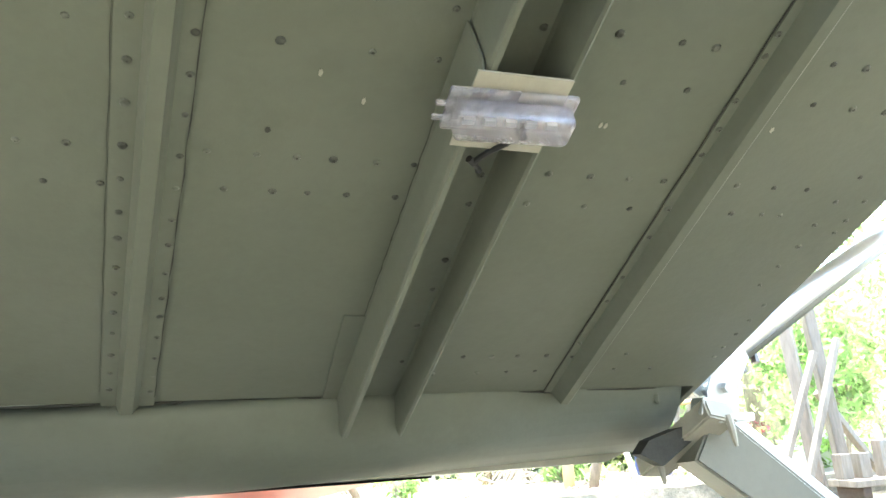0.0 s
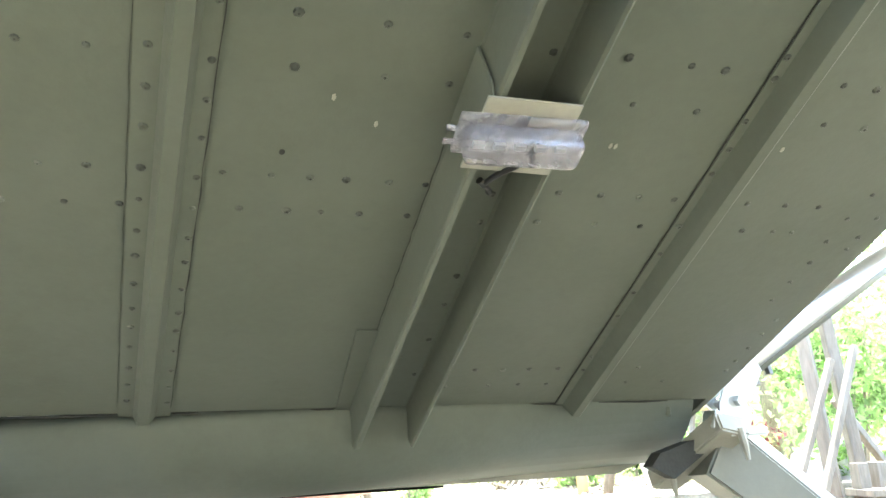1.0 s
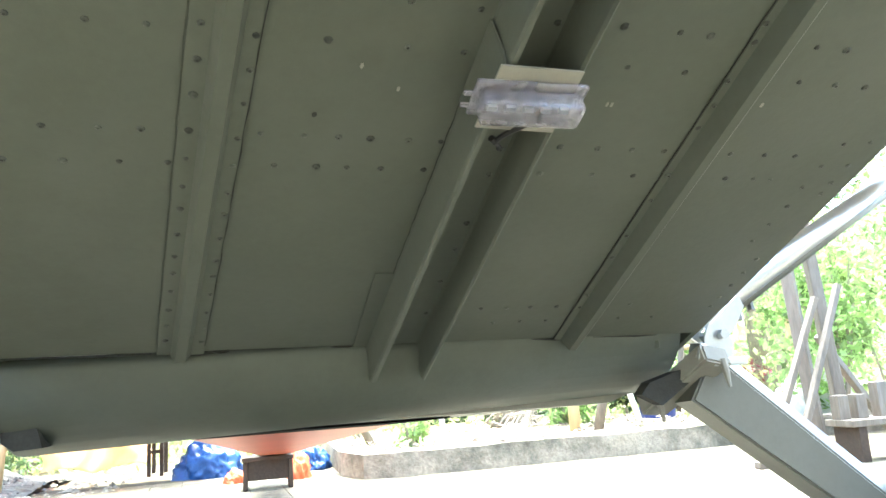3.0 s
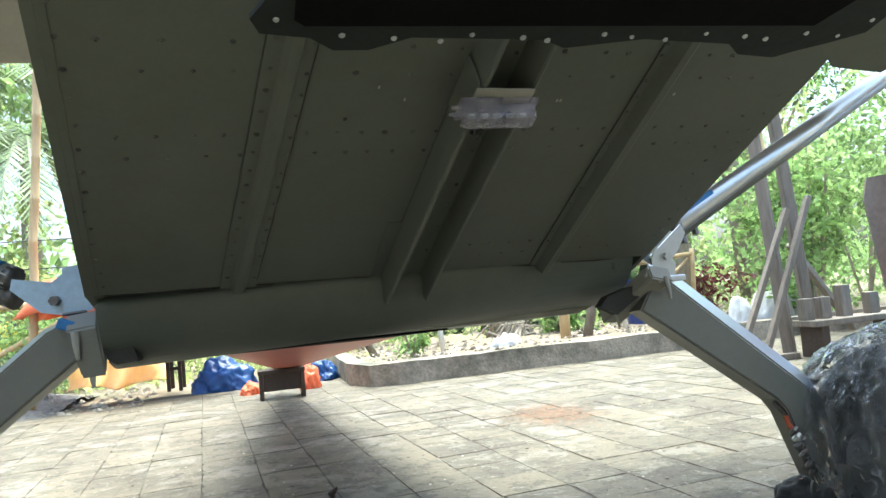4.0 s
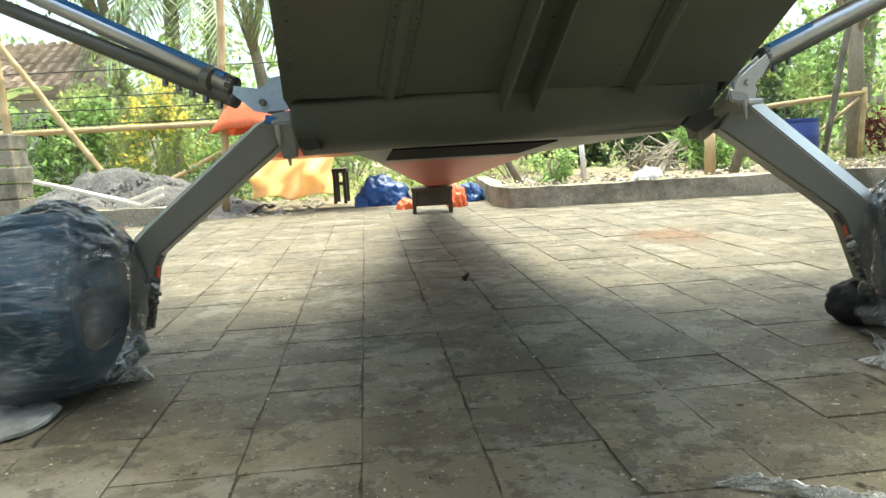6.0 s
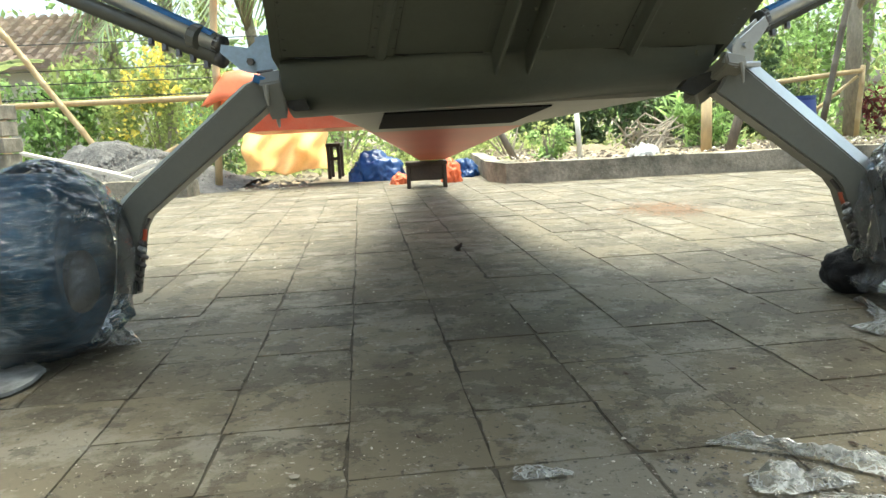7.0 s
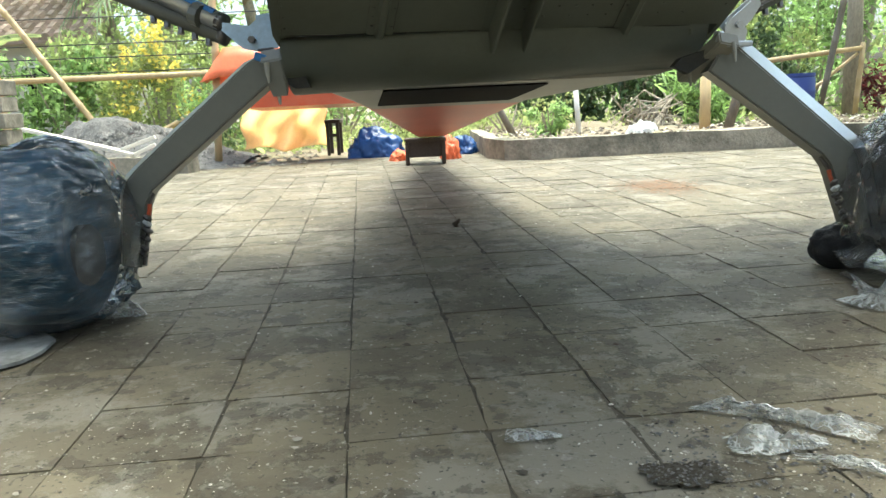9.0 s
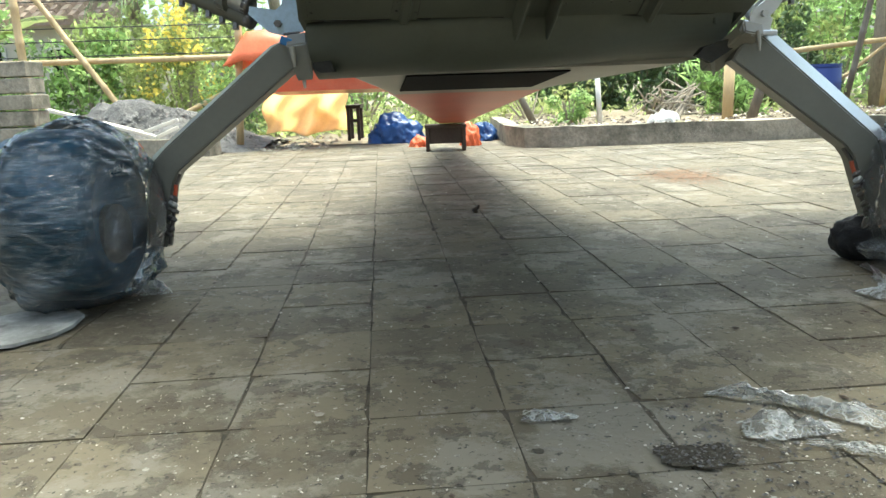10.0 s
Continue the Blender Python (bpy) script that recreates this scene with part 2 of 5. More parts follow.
WHITE_WOOD = mat("white_painted_wood", (0.72, 0.71, 0.67), 0.6, 0.0, 0.1, 6, 0.1, 60, dirt=(0.4, 0.36, 0.3), dirt_amount=0.4)
BARK = mat("tree_bark", (0.3, 0.26, 0.2), 0.9, 0.0, 0.4, 7, 0.8, 40, stretch=(1, 1, 0.4))
LEAF = mat("green_leaf", (0.32, 0.45, 0.17), 0.5, 0.0, 0.2, 2, 0.0, 30, translucent=0.6, per_object=0.6)
LEAF_DARK = mat("dark_green_leaf", (0.1, 0.15, 0.06), 0.42, 0.0, 0.2, 2, 0.0, 30, translucent=0.3, per_object=0.6)
LEAF_YELLOW = mat("yellow_green_leaf", (0.42, 0.48, 0.2), 0.5, 0.0, 0.2, 2, 0.0, 30, translucent=0.68, per_object=0.4)
FLOWER = mat("yellow_flower", (0.78, 0.66, 0.16), 0.6, 0.0, 0.1, 2, 0.0, 30, translucent=0.4, per_object=0.3)
PALM_LEAF = mat("palm_leaf", (0.26, 0.33, 0.17), 0.45, 0.0, 0.2, 2, 0.0, 30, translucent=0.4, per_object=0.5)
RED_LEAF = mat("dark_red_leaf", (0.16, 0.035, 0.04), 0.5, 0.0, 0.2, 2, 0.0, 30, translucent=0.3, per_object=0.5)
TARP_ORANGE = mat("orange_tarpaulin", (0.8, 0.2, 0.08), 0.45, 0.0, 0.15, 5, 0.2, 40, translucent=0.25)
# orange tarpaulin made far paler: the sun's glow is put into its colour
TARP_SUNLIT = mat("sunlit_orange_tarpaulin", (1.0, 0.78, 0.52), 0.5, 0.0, 0.12, 3, 0.15, 40, translucent=0.8)
TARP_SKY = mat("light_blue_tarpaulin", (0.1, 0.27, 0.52), 0.4, 0.0, 0.3, 6, 0.3, 40)
TARP_BLUE = mat("blue_tarpaulin", (0.01, 0.05, 0.17), 0.35, 0.0, 0.35, 6, 0.3, 40)
BARREL_BLUE = mat("blue_plastic_drum", (0.025, 0.045, 0.2), 0.45, 0.0, 0.1, 4, 0.03, 60)
RUST = mat("rusty_sheet_metal", (0.2, 0.172, 0.135), 0.8, 0.1, 0.25, 4, 0.2, 20, dirt=(0.12, 0.095, 0.07), dirt_amount=0.6)
CORRUGATED = mat("faded_magenta_sheet", (0.42, 0.24, 0.27), 0.55, 0.1, 0.25, 5, 0.1, 40)
ROOF_TILE = mat("clay_roof_tile", (0.42, 0.31, 0.25), 0.8, 0.0, 0.3, 5, 0.2, 40, per_object=0.3)
PLASTER = mat("pale_plaster", (0.6, 0.56, 0.48), 0.85, 0.0, 0.12, 2, 0.2, 50)
WALL = mat("blocker_grey", (0.2, 0.195, 0.18), 0.85, 0.0, 0.2, 2, 0.2, 40)
WIRE_MAT = mat("black_cable", (0.01, 0.01, 0.01), 0.5, 0.0, 0.1, 20, 0.0, 50)
RED_STAIN = mat("red_brick_dust", (0.2, 0.12, 0.075), 0.95, 0.0, 0.3, 8, 0.3, 60, per_object=0.35)
CHALK = mat("pale_mortar_dust", (0.215, 0.2, 0.165), 0.95, 0.0, 0.3, 30, 0.3, 90, per_object=0.35)
SACK = mat("white_sack", (0.55, 0.55, 0.54), 0.7, 0.0, 0.12, 6, 0.3, 40)


# ---- builders ----
def part(name, bm, material, parent=None, label="", smooth=False):
    me = bpy.data.meshes.new(name)
    bm.normal_update()
    bm.to_mesh(me)
    bm.free()
    me.materials.append(material)
    if smooth:
        for p in me.polygons:
            p.use_smooth = True
    ob = new(name, me)
    if parent is not None:
        ob.parent = parent
        ob.matrix_parent_inverse = parent.matrix_world.inverted()
    if label:
        ob["label"] = label
    return ob


def thing(name, label, category, at=(0, 0, 0), group="", kind=""):
    ob = new(name)
    ob.empty_display_size = 0.05
    ob.location = at
    ob.matrix_world = Matrix.Translation(at)
    return tagged(ob, label, category, group, kind)


def raw(name, verts, faces, material, parent=None, smooth=False):
    me = bpy.data.meshes.new(name)
    me.from_pydata([tuple(v) for v in verts], [], [tuple(f) for f in faces])
    me.materials.append(material)
    if smooth:
        for p in me.polygons:
            p.use_smooth = True
    ob = new(name, me)
    if parent is not None:
        ob.parent = parent
        ob.matrix_parent_inverse = parent.matrix_world.inverted()
    return ob


def box(bm, c, size, m=None, bevel=0.0):
    r = bmesh.ops.create_cube(bm, size=1.0)
    vs = r["verts"]
    bmesh.ops.scale(bm, verts=vs, vec=size)
    if bevel:
        es = list({e for v in vs for e in v.link_edges})
        vs = list({v for f in bmesh.ops.bevel(bm, geom=es, offset=bevel, segments=2, affect="EDGES", profile=0.5)["faces"] for v in f.verts}
                  | {v for v in vs if v.is_valid})
        seen, stack = set(vs), list(vs)
        while stack:
            v = stack.pop()
            for e in v.link_edges:
                o = e.other_vert(v)
                if o not in seen:
                    seen.add(o)
                    stack.append(o)
        vs = list(seen)
    bmesh.ops.transform(bm, matrix=Matrix.Translation(c) @ (m or Matrix()), verts=vs)
    return vs


def tube(bm, pts, radii, seg=10, caps=True, squash=1.0):
    """A round tube along points; radii a number or one a point."""
    pts = [Vector(p) for p in pts]
    if not hasattr(radii, "__len__"):
        radii = [radii] * len(pts)
    rings, up = [], None
    for i, p in enumerate(pts):
        d = (pts[min(i + 1, len(pts) - 1)] - pts[max(i - 1, 0)]).normalized()
        if up is None:
            up = Vector((0, 0, 1)) if abs(d.z) < 0.9 else Vector((1, 0, 0))
        a = d.cross(up).normalized()
        b = a.cross(d).normalized()
        up = b
        rings.append([bm.verts.new(p + radii[i] * (math.cos(q) * a + squash * math.sin(q) * b))
                      for q in (2 * math.pi * k / seg for k in range(seg))])
    for r0, r1 in zip(rings, rings[1:]):
        for k in range(seg):
            bm.faces.new((r0[k], r0[(k + 1) % seg], r1[(k + 1) % seg], r1[k]))
    if caps:
        bm.faces.new(rings[0][::-1])
        bm.faces.new(rings[-1])


def sweep(bm, profile, a, b, closed=True):
    """Extrude a list of points (functions of an end) from end a to end b: profile(end) gives the points."""
    r0 = [bm.verts.new(p) for p in profile(a)]
    r1 = [bm.verts.new(p) for p in profile(b)]
    n = len(r0)
    for k in range(n if closed else n - 1):
        bm.faces.new((r0[k], r0[(k + 1) % n], r1[(k + 1) % n], r1[k]))
    if closed:
        bm.faces.new(r0[::-1])
        bm.faces.new(r1)


def plate(bm, outline, thick):
    """A flat plate: outline of points, pushed along thick."""
    thick = Vector(thick)
    r0 = [bm.verts.new(p) for p in outline]
    r1 = [bm.verts.new(Vector(p) + thick) for p in outline]
    n = len(r0)
    bm.faces.new(r0)
    bm.faces.new(r1[::-1])
    for k in range(n):
        bm.faces.new((r0[k], r1[k], r1[(k + 1) % n], r0[(k + 1) % n]))


def dome(bm, c, normal, r, h):
    """A low rivet head."""
    q = Vector(normal).to_track_quat("Z", "Y").to_matrix()
    c = Vector(c)
    rings = [[bm.verts.new(c + q @ Vector((k * r * math.cos(a), k * r * math.sin(a), z))) for a in (math.pi * i / 4 for i in range(8))]
             for k, z in ((1, 0), (0.75, h * 0.7))]
    top = bm.verts.new(c + q @ Vector((0, 0, h)))
    for i in range(8):
        bm.faces.new((rings[0][i], rings[0][(i + 1) % 8], rings[1][(i + 1) % 8], rings[1][i]))
        bm.faces.new((rings[1][i], rings[1][(i + 1) % 8], top))


def finish(bm):
    bmesh.ops.recalc_face_normals(bm, faces=bm.faces[:])
    return bm


def drape(nx, ny, fn, material, name, parent=None, thick=0.003):
    """A cloth-like sheet: fn(u, v) gives points for u, v in 0..1."""
    bm = bmesh.new()
    g = [[bm.verts.new(fn(i / nx, j / ny)) for j in range(ny + 1)] for i in range(nx + 1)]
    for i in range(nx):
        for j in range(ny):
            bm.faces.new((g[i][j], g[i + 1][j], g[i + 1][j + 1], g[i][j + 1]))
    bm.normal_update()
    r = bmesh.ops.solidify(bm, geom=bm.faces[:], thickness=thick)
    return part(name, bm, material, parent, smooth=True)


def leaves(name, centres, size, material, parent, rng, long=2.0, droop=0.3):
    """Many small folded leaves, one mesh."""
    n = len(centres)
    c = np.asarray(centres)
    d = rng.normal(size=(n, 3))
    d[:, 2] -= droop
    d /= np.linalg.norm(d, axis=1)[:, None]
    s = rng.normal(size=(n, 3))
    s -= (s * d).sum(1)[:, None] * d
    s /= np.linalg.norm(s, axis=1)[:, None]
    nn = np.cross(d, s)
    L = size * rng.uniform(0.6, 1.4, n)[:, None]
    w = L / long
    v = np.empty((n, 4, 3))
    v[:, 0] = c - d * L / 2
    v[:, 1] = c + s * w / 2 + nn * w * 0.15
    v[:, 2] = c + d * L / 2
    v[:, 3] = c - s * w / 2 + nn * w * 0.15
    f = [(4 * i, 4 * i + 1, 4 * i + 2) for i in range(n)] + [(4 * i, 4 * i + 2, 4 * i + 3) for i in range(n)]
    return raw(name, v.reshape(-1, 3).tolist(), f, material, parent)


# ---- ground ----
def ground_patch(name, x0, x1, y0, y1, z, nx, ny, amp, material, label, kind="structure"):
    bm = bmesh.new()
    g = [[bm.verts.new((x0 + (x1 - x0) * i / nx, y0 + (y1 - y0) * j / ny, 0)) for j in range(ny + 1)] for i in range(nx + 1)]
    for col in g:
        for v in col:
            v.co.z = z + amp * noise.fractal(Vector((v.co.x * 0.9, v.co.y * 0.9, 3.3)), 1.0, 2.0, 4)
    for i in range(nx):
        for j in range(ny):
            bm.faces.new((g[i][j], g[i + 1][j], g[i + 1][j + 1], g[i][j + 1]))
    return tagged(part(name, bm, material, None, smooth=True), label, "ground", kind=kind)


ground = ground_patch("ground", -400, 400, -400, 400, -0.03, 8, 8, 0.0, SOIL, "brown garden earth reaching to the horizon")
pavement = tagged(part("pavement", finish((lambda b: (box(b, (1.0, 1.0, -0.0135), (9.0, 8.4, 0.02)), b)[1])(bmesh.new())), JOINT),
                  "dark soil bed under the worn cement tiles", "pavement", kind="structure")

# unseen plain walls, added behind the camera to cut the skylight from there
def slab(name, c, size, material, label, category):
    bm = bmesh.new()
    box(bm, c, size)
    return tagged(part(name, finish(bm), material), label, category, kind="structure")


slab("wall_south", (0.5, -3.9, 1.25), (10.4, 0.15, 2.6), WALL, "unseen grey wall added behind the camera to cut skylight", "wall")
slab("wall_west", (-3.3, -1.9, 1.25), (0.15, 3.85, 2.6), WALL, "unseen grey side wall added to cut skylight from the left", "wall")

# ---- aircraft ----
aircraft = thing("aircraft", "grey-primed light aircraft on sprung main gear, tail on a wooden block", "aircraft")
BN = Vector((0.0219, -0.3893, -0.9208))
FAN = ((-0.55, 0.14), (-0.28, 0.172), (0.0, 0.075), (0.09, 0.047), (0.33, -0.02), (0.585, 0.0))


def fan(u):
    """How far a line of the belly drifts sideways for each metre towards the nose."""
    for (u0, f0), (u1, f1) in zip(FAN, FAN[1:]):
        if u <= u1:
            break
    return f0 + (f1 - f0) * max(0.0, min(1.0, (u - u0) / (u1 - u0)))


def on_belly(u, s, h=0.0):
    """Belly skin: u across at the cross beam, s level metres towards the nose, h proud of the skin."""
    x, y = u + fan(u) * s, -0.043 + 0.078 * u - s
    return Vector((x, y, 0.6483 + 0.0238 * x - 0.4228 * y)) + h * BN


def belly_strip(bm, profile, s0, s1):
    sweep(bm, lambda s: [on_belly(u, s, h) for u, h in profile], s0, s1)


NOSE_S = 0.71
LEFT_U, RIGHT_U = -0.53, 0.586
bm = bmesh.new()
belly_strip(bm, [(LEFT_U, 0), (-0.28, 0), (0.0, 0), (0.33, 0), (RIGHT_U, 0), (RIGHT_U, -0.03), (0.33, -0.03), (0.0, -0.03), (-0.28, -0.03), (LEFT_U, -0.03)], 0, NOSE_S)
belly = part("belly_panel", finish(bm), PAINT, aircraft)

# stringers
bm = bmesh.new()
belly_strip(bm, [(-0.309, 0), (-0.309, 0.002), (-0.291, 0.003), (-0.285, 0.015), (-0.271, 0.015), (-0.264, 0.004), (-0.246, 0.003), (-0.246, 0)], -0.004, NOSE_S)
stringer_a = part("stringer", finish(bm), PAINT, belly)
bm = bmesh.new()
belly_strip(bm, [(-0.0135, 0.0), (-0.012, 0.004), (-0.0045, 0.044), (-0.002, 0.0465), (0.0045, 0.0455), (0.0045, 0.043), (0.0, 0.042), (-0.004, 0.004), (-0.004, 0.0)], -0.033, NOSE_S)
stringer_b = part("stringer", finish(bm), PAINT, belly)
bm = bmesh.new()
belly_strip(bm, [(0.068, 0.0), (0.07, 0.004), (0.0755, 0.046), (0.078, 0.049), (0.0805, 0.048), (0.0805, 0.004), (0.097, 0.003), (0.097, 0.0)], -0.03, NOSE_S)
stringer_c = part("stringer", finish(bm), PAINT, belly)
bm = bmesh.new()
belly_strip(bm, [(0.303, 0.0), (0.303, 0.003), (0.314, 0.004), (0.325, 0.024), (0.336, 0.025), (0.339, 0.023), (0.345, 0.004), (0.356, 0.003), (0.356, 0)], 0.0, NOSE_S)
stringer_d = part("stringer", finish(bm), PAINT, belly)

# cross beam over the gear
BEAM = [(-0.03, 0.672), (-0.043, 0.6655), (-0.04, 0.655), (-0.0365, 0.643), (-0.031, 0.631), (-0.023, 0.618), (-0.01, 0.603), (0.008, 0.587), (0.03, 0.573), (0.05, 0.563),
        (0.075, 0.555), (0.1, 0.549), (0.13, 0.546), (0.15, 0.546), (0.15, 0.62), (-0.02, 0.68)]
bm = bmesh.new()
sweep(bm, lambda x: [(x, y + 0.078 * x, z + 0.024 * x) for y, z in BEAM], -0.515, 0.553)
beam = part("cross_beam", finish(bm), PAINT, aircraft, smooth=True)

# fuselage side walls and roof up to the wing, closing the body
for u in (LEFT_U, RIGHT_U):
    bm = bmesh.new()
    lo = [on_belly(u, s) for s in (NOSE_S, 0.0)] + [Vector((u * 0.97, 0.2, 0.57))]
    hi = [Vector((p.x, p.y, 1.72)) for p in lo]
    plate(bm, lo + hi[::-1], (-0.012 if u > 0 else 0.012, 0, 0))
    part("side_panel", finish(bm), PAINT, aircraft)

# tail cone
TAIL = [(0.15, -0.515, 0.56, 0.545), (1.3, -0.455, 0.33, 0.484), (3.85, -0.20, 0.03, 0.225), (4.4, -0.19, 0.01, 0.24)]


def tail_section(k):
    y, a, b, z = k
    w = b - a
    return [(a, y, z + 0.03), (a + 0.08 * w, y, z), (b - 0.08 * w, y, z), (b, y, z + 0.03), (b, y, z + 0.22 + 0.5 * w), (a, y, z + 0.22 + 0.5 * w)]


def between(k0, k1, f):
    return tuple(p + (q - p) * f for p, q in zip(k0, k1))


MID = between(TAIL[1], TAIL[2], 0.03)
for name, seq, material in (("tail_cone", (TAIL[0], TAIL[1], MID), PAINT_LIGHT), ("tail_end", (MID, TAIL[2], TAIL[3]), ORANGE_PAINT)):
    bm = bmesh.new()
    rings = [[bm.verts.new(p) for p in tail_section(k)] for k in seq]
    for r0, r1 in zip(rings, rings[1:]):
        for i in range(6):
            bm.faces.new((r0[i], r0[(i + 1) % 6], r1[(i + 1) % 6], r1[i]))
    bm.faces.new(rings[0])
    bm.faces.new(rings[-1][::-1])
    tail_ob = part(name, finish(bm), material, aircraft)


def on_tail(x, y, h=0.0):
    k = 0
    while k < len(TAIL) - 2 and y > TAIL[k + 1][0]:
        k += 1
    f = (y - TAIL[k][0]) / (TAIL[k + 1][0] - TAIL[k][0])
    return (x, y, TAIL[k][3] + (TAIL[k + 1][3] - TAIL[k][3]) * f - h)


bm = bmesh.new()
plate(bm, [on_tail(-0.29, 0.25, 0.005), on_tail(0.185, 0.25, 0.005), on_tail(0.18, 1.1, 0.005), on_tail(-0.35, 1.1, 0.005)], (0, 0, 0.004))
part("belly_opening", finish(bm), CAVITY, aircraft, "dark open hatch in the rear belly")

# black tray under the nose
def on_tray(x, y, h=0.0):
    return Vector((x, y, 0.832 + 0.3 * (-0.857 - y) - h))


TRAY_EDGE = [(-0.225, -0.868), (-0.232, -0.885), (-0.22, -0.905), (-0.222, -0.955), (-0.236, -0.985), (-0.24, -1.02), (-0.222, -1.05),
             (-0.205, -1.09), (-0.19, -1.45), (0.29, -1.45), (0.322, -1.2), (0.336, -1.1), (0.346, -1.05), (0.364, -1.02), (0.372, -0.975), (0.366, -0.92), (0.36, -0.866),
             (0.328, -0.85), (0.299, -0.838), (0.28, -0.828), (0.235, -0.834), (0.215, -0.85),
             (0.12, -0.858), (0.07, -0.85), (0.045, -0.846), (0.02, -0.858), (-0.1, -0.862), (-0.135, -0.846), (-0.165, -0.846), (-0.185, -0.862)]
bm = bmesh.new()
plate(bm, [on_tray(x, y) for x, y in TRAY_EDGE], (0, 0, 0.004))
tray = part("nose_tray", finish(bm), BLACK_FLANGE, aircraft, "black riveted tray under the nose")
bm = bmesh.new()
inner = [(-0.198, -0.885), (-0.18, -1.44), (0.225, -1.44), (0.285, -1.1), (0.318, -0.94), (0.29, -0.885)]
lo = [on_tray(x * 0.97 + 0.002, y, 0.006) for x, y in inner]
hi = [on_tray(x, y, 0.001) for x, y in inner]
r0, r1 = [bm.verts.new(p) for p in hi], [bm.verts.new(p) for p in lo]
bm.faces.new(r1)
for k in range(len(r0)):
    bm.faces.new((r0[k], r0[(k + 1) % len(r0)], r1[(k + 1) % len(r0)], r1[k]))
part("tray_pan", finish(bm), BLACK, tray)

# nose skin above the tray
bm = bmesh.new()
rows = [[on_belly(u, NOSE_S) + Vector((du * k, -0.22 * k, 0.42 * k + 0.1 * k * k)) for k in (0, 0.3, 0.7, 1.1, 1.6)]
        for u, du in ((LEFT_U, 0.05), (-0.3, 0.02), (0.0, 0), (0.3, -0.02), (RIGHT_U, -0.05))]
g = [[bm.verts.new(p) for p in r] for r in rows]
for i in range(len(g) - 1):
    for j in range(len(g[0]) - 1):
        bm.faces.new((g[i][j], g[i + 1][j], g[i + 1][j + 1], g[i][j + 1]))
bmesh.ops.solidify(bm, geom=bm.faces[:], thickness=0.01)
nose = part("nose_skin", finish(bm), PAINT, aircraft, smooth=True)
bm = bmesh.new()
COWL = [(0.30, -0.86), (0.325, -0.845), (0.347, -0.822), (0.38, -0.797), (0.455, -0.785), (0.472, -0.817), (0.437, -0.906), (0.415, -0.988), (0.396, -1.057), (0.38, -1.1),
        (0.35, -1.45), (0.2, -1.45), (0.28, -1.0)]
plate(bm, [on_tray(x, y, -0.008) for x, y in COWL], (0.0, 0.0, 0.005))
part("cowl_edge", finish(bm), PAINT, aircraft)

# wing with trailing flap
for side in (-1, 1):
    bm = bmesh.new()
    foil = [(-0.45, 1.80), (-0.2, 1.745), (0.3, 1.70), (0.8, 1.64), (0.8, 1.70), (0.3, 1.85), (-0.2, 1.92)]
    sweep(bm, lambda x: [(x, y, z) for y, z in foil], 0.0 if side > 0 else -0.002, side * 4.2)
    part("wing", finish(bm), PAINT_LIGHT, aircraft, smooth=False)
    bm = bmesh.new()
    sweep(bm, lambda x: [(x, y, z) for y, z in ((0.72, 1.6), (1.0, 1.45), (1.02, 1.455), (0.8, 1.64), (0.74, 1.65))], side * 0.62, side * 4.15)
    flap = part("flap", finish(bm), PAINT_LIGHT, aircraft)
    for x in (0.95, 2.0, 3.1):
        bm = bmesh.new()
        plate(bm, [(side * x, 0.66, 1.64), (side * x, 0.72, 1.52), (side * x, 0.8, 1.53), (side * x, 0.84, 1.58)], (0.006, 0, 0))
        part("hinge_bracket", finish(bm), STEEL, flap)


